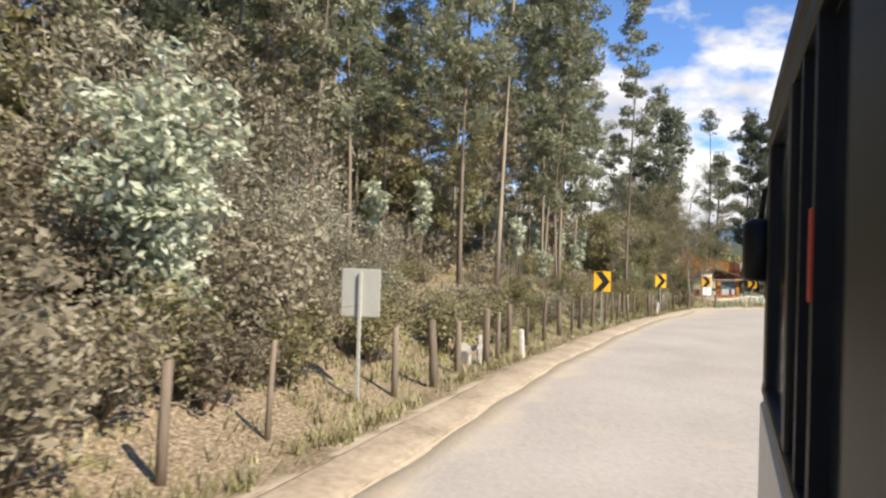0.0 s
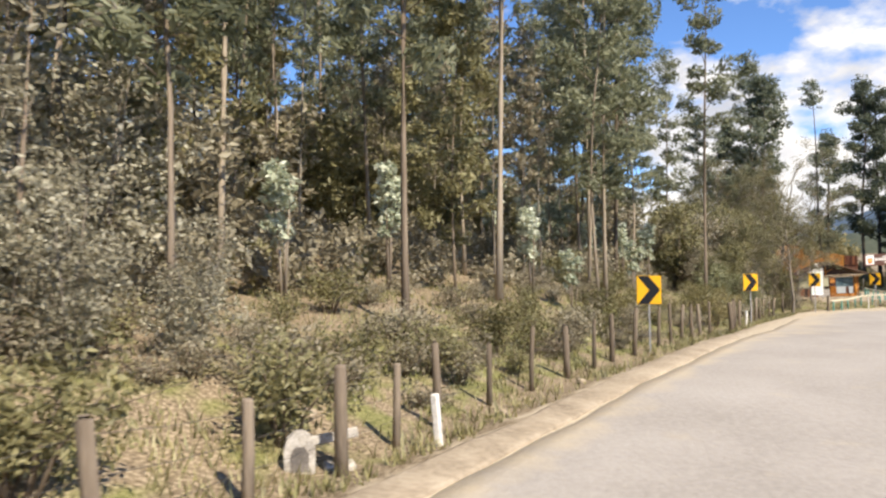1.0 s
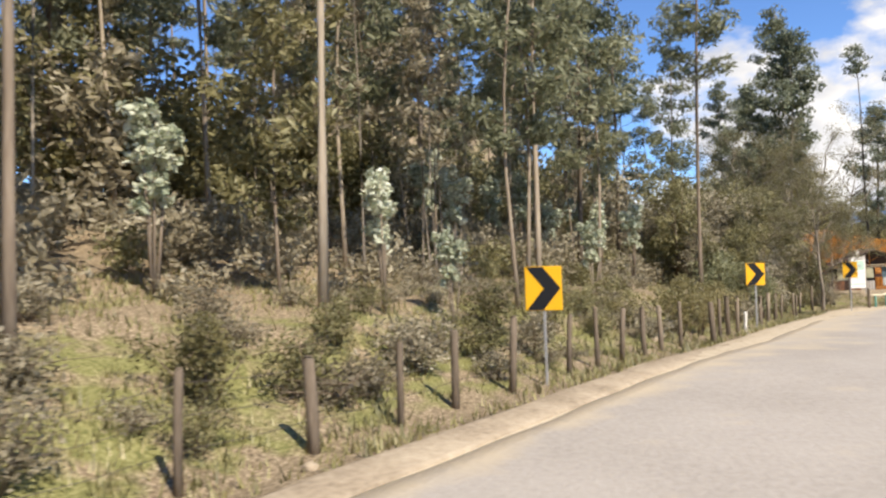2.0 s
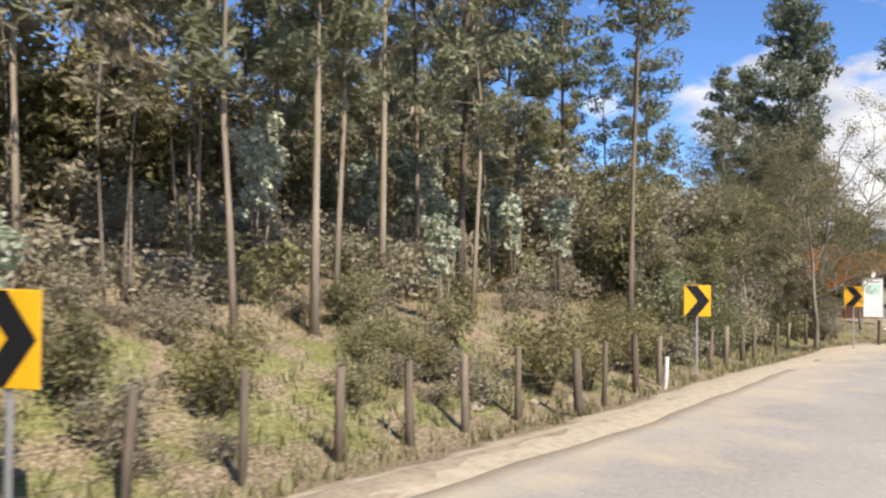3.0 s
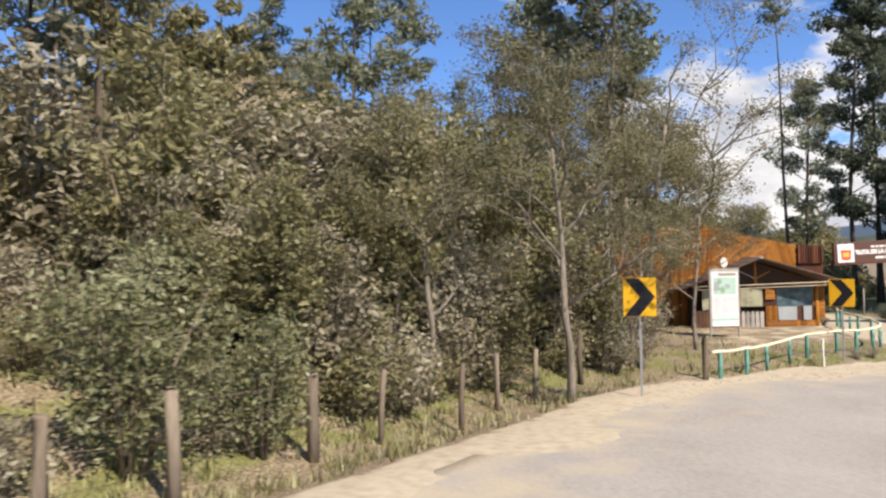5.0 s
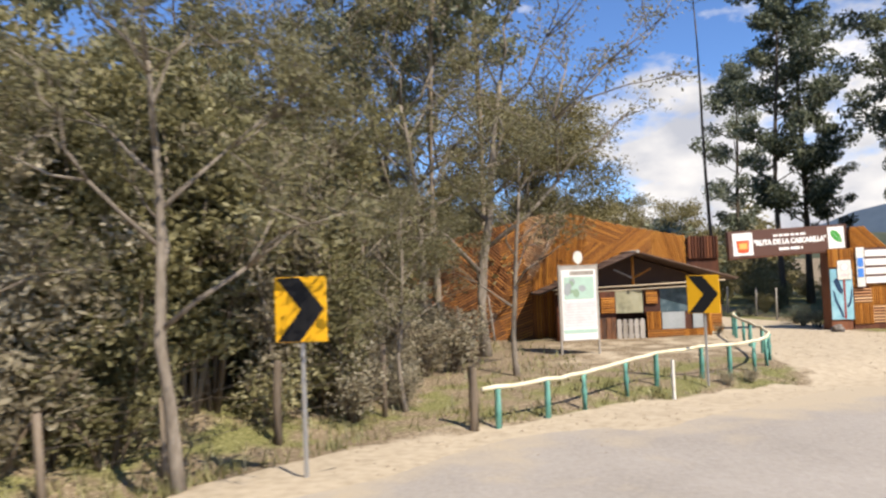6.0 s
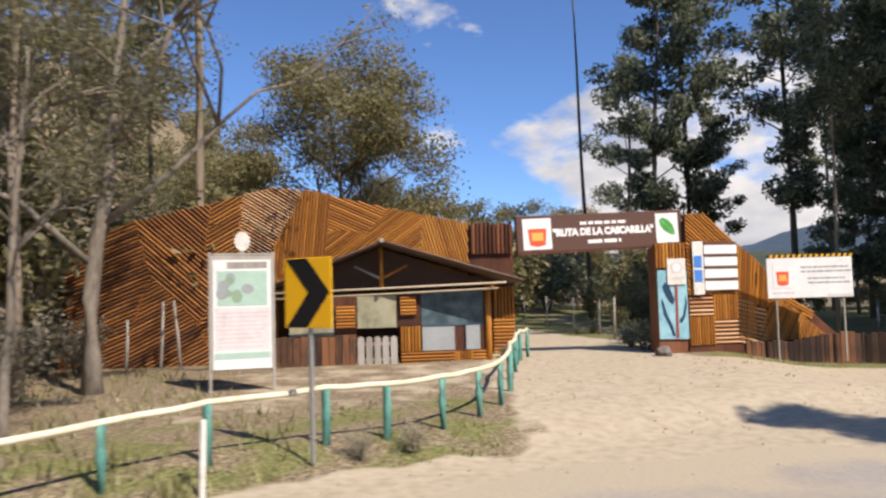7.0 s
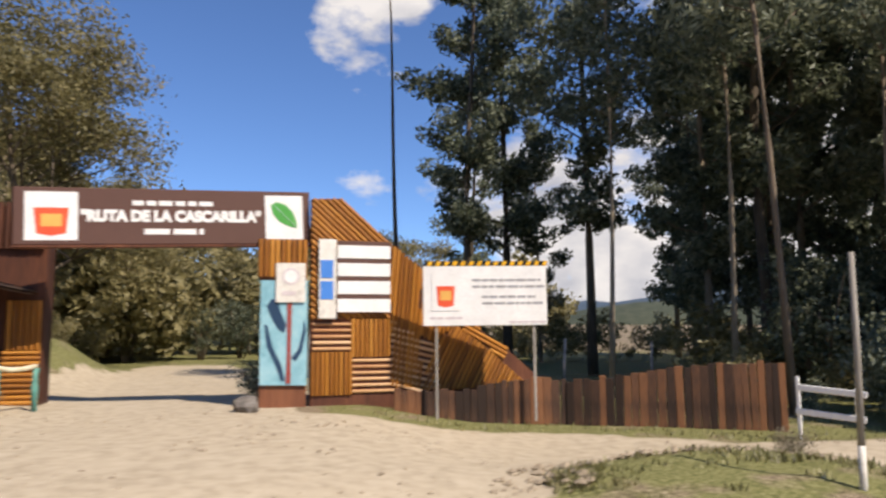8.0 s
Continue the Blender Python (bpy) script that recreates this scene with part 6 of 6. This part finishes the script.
def build_map_board():
    rng = random.Random(8)
    a, b = Vector((6.385, 30.18, 0)), Vector((7.54, 30.5, 0))
    x = (b - a).normalized()
    m = Matrix(((x.x, -x.y, 0, a.x), (x.y, x.x, 0, a.y), (0, 0, 1, 0), (0, 0, 0, 1)))
    mb = framed("map_board", m, "tall white route map board in a grey wooden frame", "information board")
    w = 1.2
    z0, z1 = 0.43, 2.72
    part("backing", box(bmesh.new(), 0, 0.0, z0, w, 0.05, z1, 0.006), M["grey_wood"], mb)
    for px in (-0.05, w - 0.01):
        part("post", box(bmesh.new(), px, 0.0, -0.2, px + 0.06, 0.08, z1 + 0.08, 0.008), M["grey_wood"], mb)
    part("top_rail", box(bmesh.new(), 0.025, 0.0, z1, w - 0.015, 0.08, z1 + 0.06, 0.008), M["grey_wood"], mb)
    sheet = part("sheet", box(bmesh.new(), 0.04, -0.012, z0 + 0.02, w - 0.03, -0.002, z1 - 0.08), M["white"], mb)
    pic = part("picture", box(bmesh.new(), 0.12, -0.018, 1.72, 1.1, -0.012, 2.42), M["pale_green"], sheet)
    for i in range(7):
        cx, cz = 0.2 + 0.8 * rng.random(), 1.86 + 0.42 * rng.random()
        part("map_patch", disc(bmesh.new(), cx, cz, 0.09 + 0.07 * rng.random(), 0.07 + 0.07 * rng.random(), -0.0205 - 0.0004 * i, 0.002, 9), M["map_green" if i % 2 else "steel_panel"], pic)
    part("text_panel", box(bmesh.new(), 0.07, -0.0145, 0.82, w - 0.06, -0.0118, 1.68), M["faded_pink"], sheet, "sun-faded pinkish text panel")
    part("title_bar", box(bmesh.new(), 0.3, -0.018, 2.47, 1.1, -0.012, 2.6), M["grey_wood"], sheet)
    part("green_band", box(bmesh.new(), 0.06, -0.018, 0.66, w - 0.05, -0.012, 0.78), M["pale_green"], sheet)
    for i in range(9):
        print_bars(sheet, 0.12, 0.95 + 0.2 * rng.random(), 0.88 + i * 0.085, 0.03, -0.0142, M["pink_text"], rng)
    part("emblem_disc", disc(bmesh.new(), 0.2, 2.52, 0.12, 0.12, -0.02, 0.008), M["white"], sheet)
    part("top_disc", disc(bmesh.new(), 0.62, 3.02, 0.155, 0.2, 0.0, 0.03), M["white_worn"], mb, "round white plaque above the board")
    part("disc_stem", box(bmesh.new(), 0.59, 0.012, z1 + 0.05, 0.65, 0.05, 2.9), M["grey_wood"], mb)


def build_billboard():
    rng = random.Random(10)
    a, b = Vector((19.98, 36.12, 0)), Vector((22.29, 36.02, 0))
    x = (b - a).normalized()
    m = Matrix(((x.x, -x.y, 0, a.x), (x.y, x.x, 0, a.y), (0, 0, 1, 0), (0, 0, 0, 1)))
    bb = framed("billboard", m, "white notice billboard with a yellow-black striped top edge", "billboard")
    w = (b - a).length
    plate = part("panel", box(bmesh.new(), 0, -0.03, 1.46, w, 0.0, 2.57, 0.008), M["white"], bb)
    n = 30
    for i in range(n):
        x0 = w * i / n
        part("stripe", slab(bmesh.new(), [(x0, 2.575), (x0 + w / n, 2.575), (x0 + w / n + 0.035, 2.66), (x0 + 0.035, 2.66)], -0.035, 0.0), M["yellow" if i % 2 else "black"], plate)
    for px in (0.22, w - 0.27):
        part("post", box(bmesh.new(), px, 0.003, -0.3, px + 0.045, 0.045, 2.55, 0.008), M["grey_wood"], bb)
    emblem(plate, 0.16, 1.74, 0.52, 0.68, -0.04)
    for i, (x0, x1) in enumerate(((0.92, 2.2), (0.92, 2.3), (1.1, 2.1), (1.1, 2.25))):
        print_bars(plate, x0, x1, 2.28 - i * 0.12 - 0.07 * (i > 1), 0.045, -0.03, M["grey_text"], rng)
    print_bars(plate, 0.12, 0.75, 1.58, 0.045, -0.03, M["pink_text"], rng)
    print_bars(plate, 1.6, 2.3, 1.5, 0.04, -0.03, M["pink_text"], rng)


def build_plank_fence():
    """The low fence of upright boards beyond the gate."""
    rng = random.Random(12)
    fence = thing("plank_fence", (0, 0, 0), "low fence of uneven red-brown upright planks", "fence")
    run = [Vector((19.45, 36.45, 0)), Vector((22.6, 36.25, 0)), Vector((26.2, 34.85, 0))]
    u = 0.0
    while u < 7.0:
        w = 0.10 + 0.08 * rng.random()
        first = (run[1] - run[0]).length
        a, b, at = (run[0], run[1], u) if u < first else (run[1], run[2], u - first)
        x = (b - a).normalized()
        p = a + x * at
        z = height(p.x, p.y)
        top = 0.34 + 0.45 * smooth(0, 2.6, u) + 0.34 * smooth(3, 6.5, u) + 0.09 * rng.random()
        pl = part("plank", box(bmesh.new(), 0, -0.02, -0.1, w - 0.004, 0.02, top, 0.008), M["plank"], fence)
        pl.matrix_basis = Matrix.Translation((p.x, p.y, z)) @ Matrix.Rotation(math.atan2(x.y, x.x) + rng.uniform(-0.05, 0.05), 4, "Z") @ Matrix.Rotation(rng.uniform(-0.02, 0.02), 4, "Y")
        u += w
    # white rails that follow it
    wr = thing("white_railing", (25.85, 33.9, height(25.85, 33.9)), "short white-painted two-rail barrier", "railing", turn=-48)
    for px, top in ((0.0, 1.02), (0.86, 0.86)):
        part("post", box(bmesh.new(), px, 0, -0.2, px + 0.06, 0.05, top, 0.01), M["white"], wr)
    for z in (0.42, 0.8):
        part("rail", box(bmesh.new(), -0.05, -0.035, z, 0.98, -0.003, z + 0.1, 0.01, pose(0, 0, 0, 0, 5, 0)), M["white"], wr)
    pk = thing("post", (24.0, 29.56, height(24.0, 29.56)), "grey wooden stake at the sandy verge", "post")
    part("stake", tube(bmesh.new(), [(0, 0, -0.2), (0.01, 0, 0.4)], [0.04, 0.038], 8), M["white_worn"], pk)
    part("stake_top", tube(bmesh.new(), [(0.01, 0, 0.4), (0.04, 0, 1.4), (0.05, 0, 2.4)], [0.037, 0.034, 0.03], 8), M["grey_wood"], pk)


def build_inner_fence():
    """Thin posts and wire along the track beyond the gate."""
    rng = np.random.default_rng(81)
    fence = thing("track_fence", (0, 0, 0), "thin pale fence posts with wire along the inner track", "fence")
    feet = []
    for x, y in ((17.1, 42.5), (17.15, 45.5), (16.6, 48.5), (15.9, 52.0), (15.2, 55.5), (14.4, 59.0), (13.3, 63.0), (12.2, 67.0), (19.4, 42.0), (21.8, 42.6), (24.4, 43.0), (27.0, 43.2), (29.6, 43.2)):
        z = height(x, y)
        bm = tube(bmesh.new(), [(0, 0, -0.2), (rng.normal(0, 0.02), 0, 0.7), (rng.normal(0, 0.04), 0, 1.35 + 0.15 * rng.random())], [0.045, 0.04, 0.036], 7)
        p = part("post", bm, M["grey_wood"], fence)
        p.location = (x, y, z)
        feet.append(Vector((x, y, z)))
    for f in (0.5, 0.85, 1.2):
        for run in (feet[:8], feet[8:]):
            line = []
            for a, b in zip(run, run[1:]):
                line += [a + Vector((0, 0, f)), a.lerp(b, 0.5) + Vector((0, 0, f - 0.03))]
            line.append(run[-1] + Vector((0, 0, f)))
            part("wire", tube(bmesh.new(), line, [0.004] * len(line), 4), M["wire"], fence)


def build_leaning_poles():
    """Two bare poles set in the earth before the wall's end."""
    for x, h, tilt in ((-2.85, 1.75, 2.0), (-2.35, 1.8, -6.0), (-3.7, 1.3, 1.0)):
        p = WALL @ Vector((x, -1.0, 0))
        pole = thing("bare_pole", (p.x, p.y, height(p.x, p.y)), "bare weathered pole standing before the log wall", "pole", "bare poles by the wall")
        bm = tube(bmesh.new(), [(0, 0, -0.2), (0.012, 0, h * 0.5), (0, 0, h)], [0.045, 0.04, 0.034], 7)
        part("shaft", bm, M["grey_wood"], pole).matrix_basis = pose(0, 0, 0, 0, tilt, 0)


def build_gravel():
    """Loose stones and clods on the sandy apron and along the verge."""
    rng = np.random.default_rng(91)
    verts, faces = [], []
    while len(verts) < 2600 * 6:
        x, y = 2 + 26 * rng.random(), 12 + 24 * rng.random()
        bulk = 1.0
        if rng.random() < 0.08:
            a, q = 6.28 * rng.random(), 0.75 + 0.5 * rng.random()
            x, y, bulk = 23.1 + 2.3 * q * math.cos(a), 30.3 + 1.3 * q * math.sin(a) + 0.23 * q * math.cos(a), 2.2
        d, s = beside(x, y)
        if bulk > 1 and d > 0.1:
            pass
        elif not -4.0 < d < 9.5 or sandy(x, y, max(d, 0.01)) < 0.4 or (d < 0 and rng.random() < 0.5):
            continue
        if bulk == 1 and noise.noise(Vector((x * 0.6, y * 0.6, 4))) < -0.05:
            continue
        r, z, n, turn = bulk * (0.008 + 0.03 * rng.random() ** 3), height(x, y), len(verts), 6.28 * rng.random()
        if d < 0:
            z = max(z, road_z(x, y) + 0.03)
        for k in range(4):
            a = turn + 1.57 * k
            q = r * (0.7 + 0.6 * rng.random())
            verts.append((x + q * math.cos(a), y + q * math.sin(a), z + 0.15 * r))
        verts += [(x + 0.2 * r, y, z + r * 0.8), (x, y, z - r * 0.5)]
        faces += [(n + k, n + (k + 1) % 4, n + 4) for k in range(4)] + [(n + (k + 1) % 4, n + k, n + 5) for k in range(4)]
    tagged(new("gravel", mesh_of("gravel", verts, faces, M["kerb"])), "loose stones and clods on the sandy ground", "gravel", kind="stuff")


def build_stone():
    bm = bmesh.new()
    bmesh.ops.create_icosphere(bm, subdivisions=2, radius=0.24)
    for v in bm.verts:
        v.co *= 1 + 0.35 * noise.noise(v.co * 6)
        v.co.z *= 0.75
    st = part("boulder", bm, M["stone"])
    st.location = (16.9, 35.6, height(16.9, 35.6) + 0.1)
    tagged(st, "dark rough boulder beside the gate's pillar", "stone")


build_forest()
build_bushes()
build_roadside_trees()
build_grove()
build_yard_bushes()
build_hills()
build_grass()
build_fence()
build_signs()
build_cross()
build_pale_stones()
build_bus()
build_railing()
build_banner()
build_map_board()
build_billboard()
build_stone()
build_gravel()
build_leaning_poles()
build_inner_fence()
build_plank_fence()
build_kiosk()
build_right_wall()
build_log_wall()
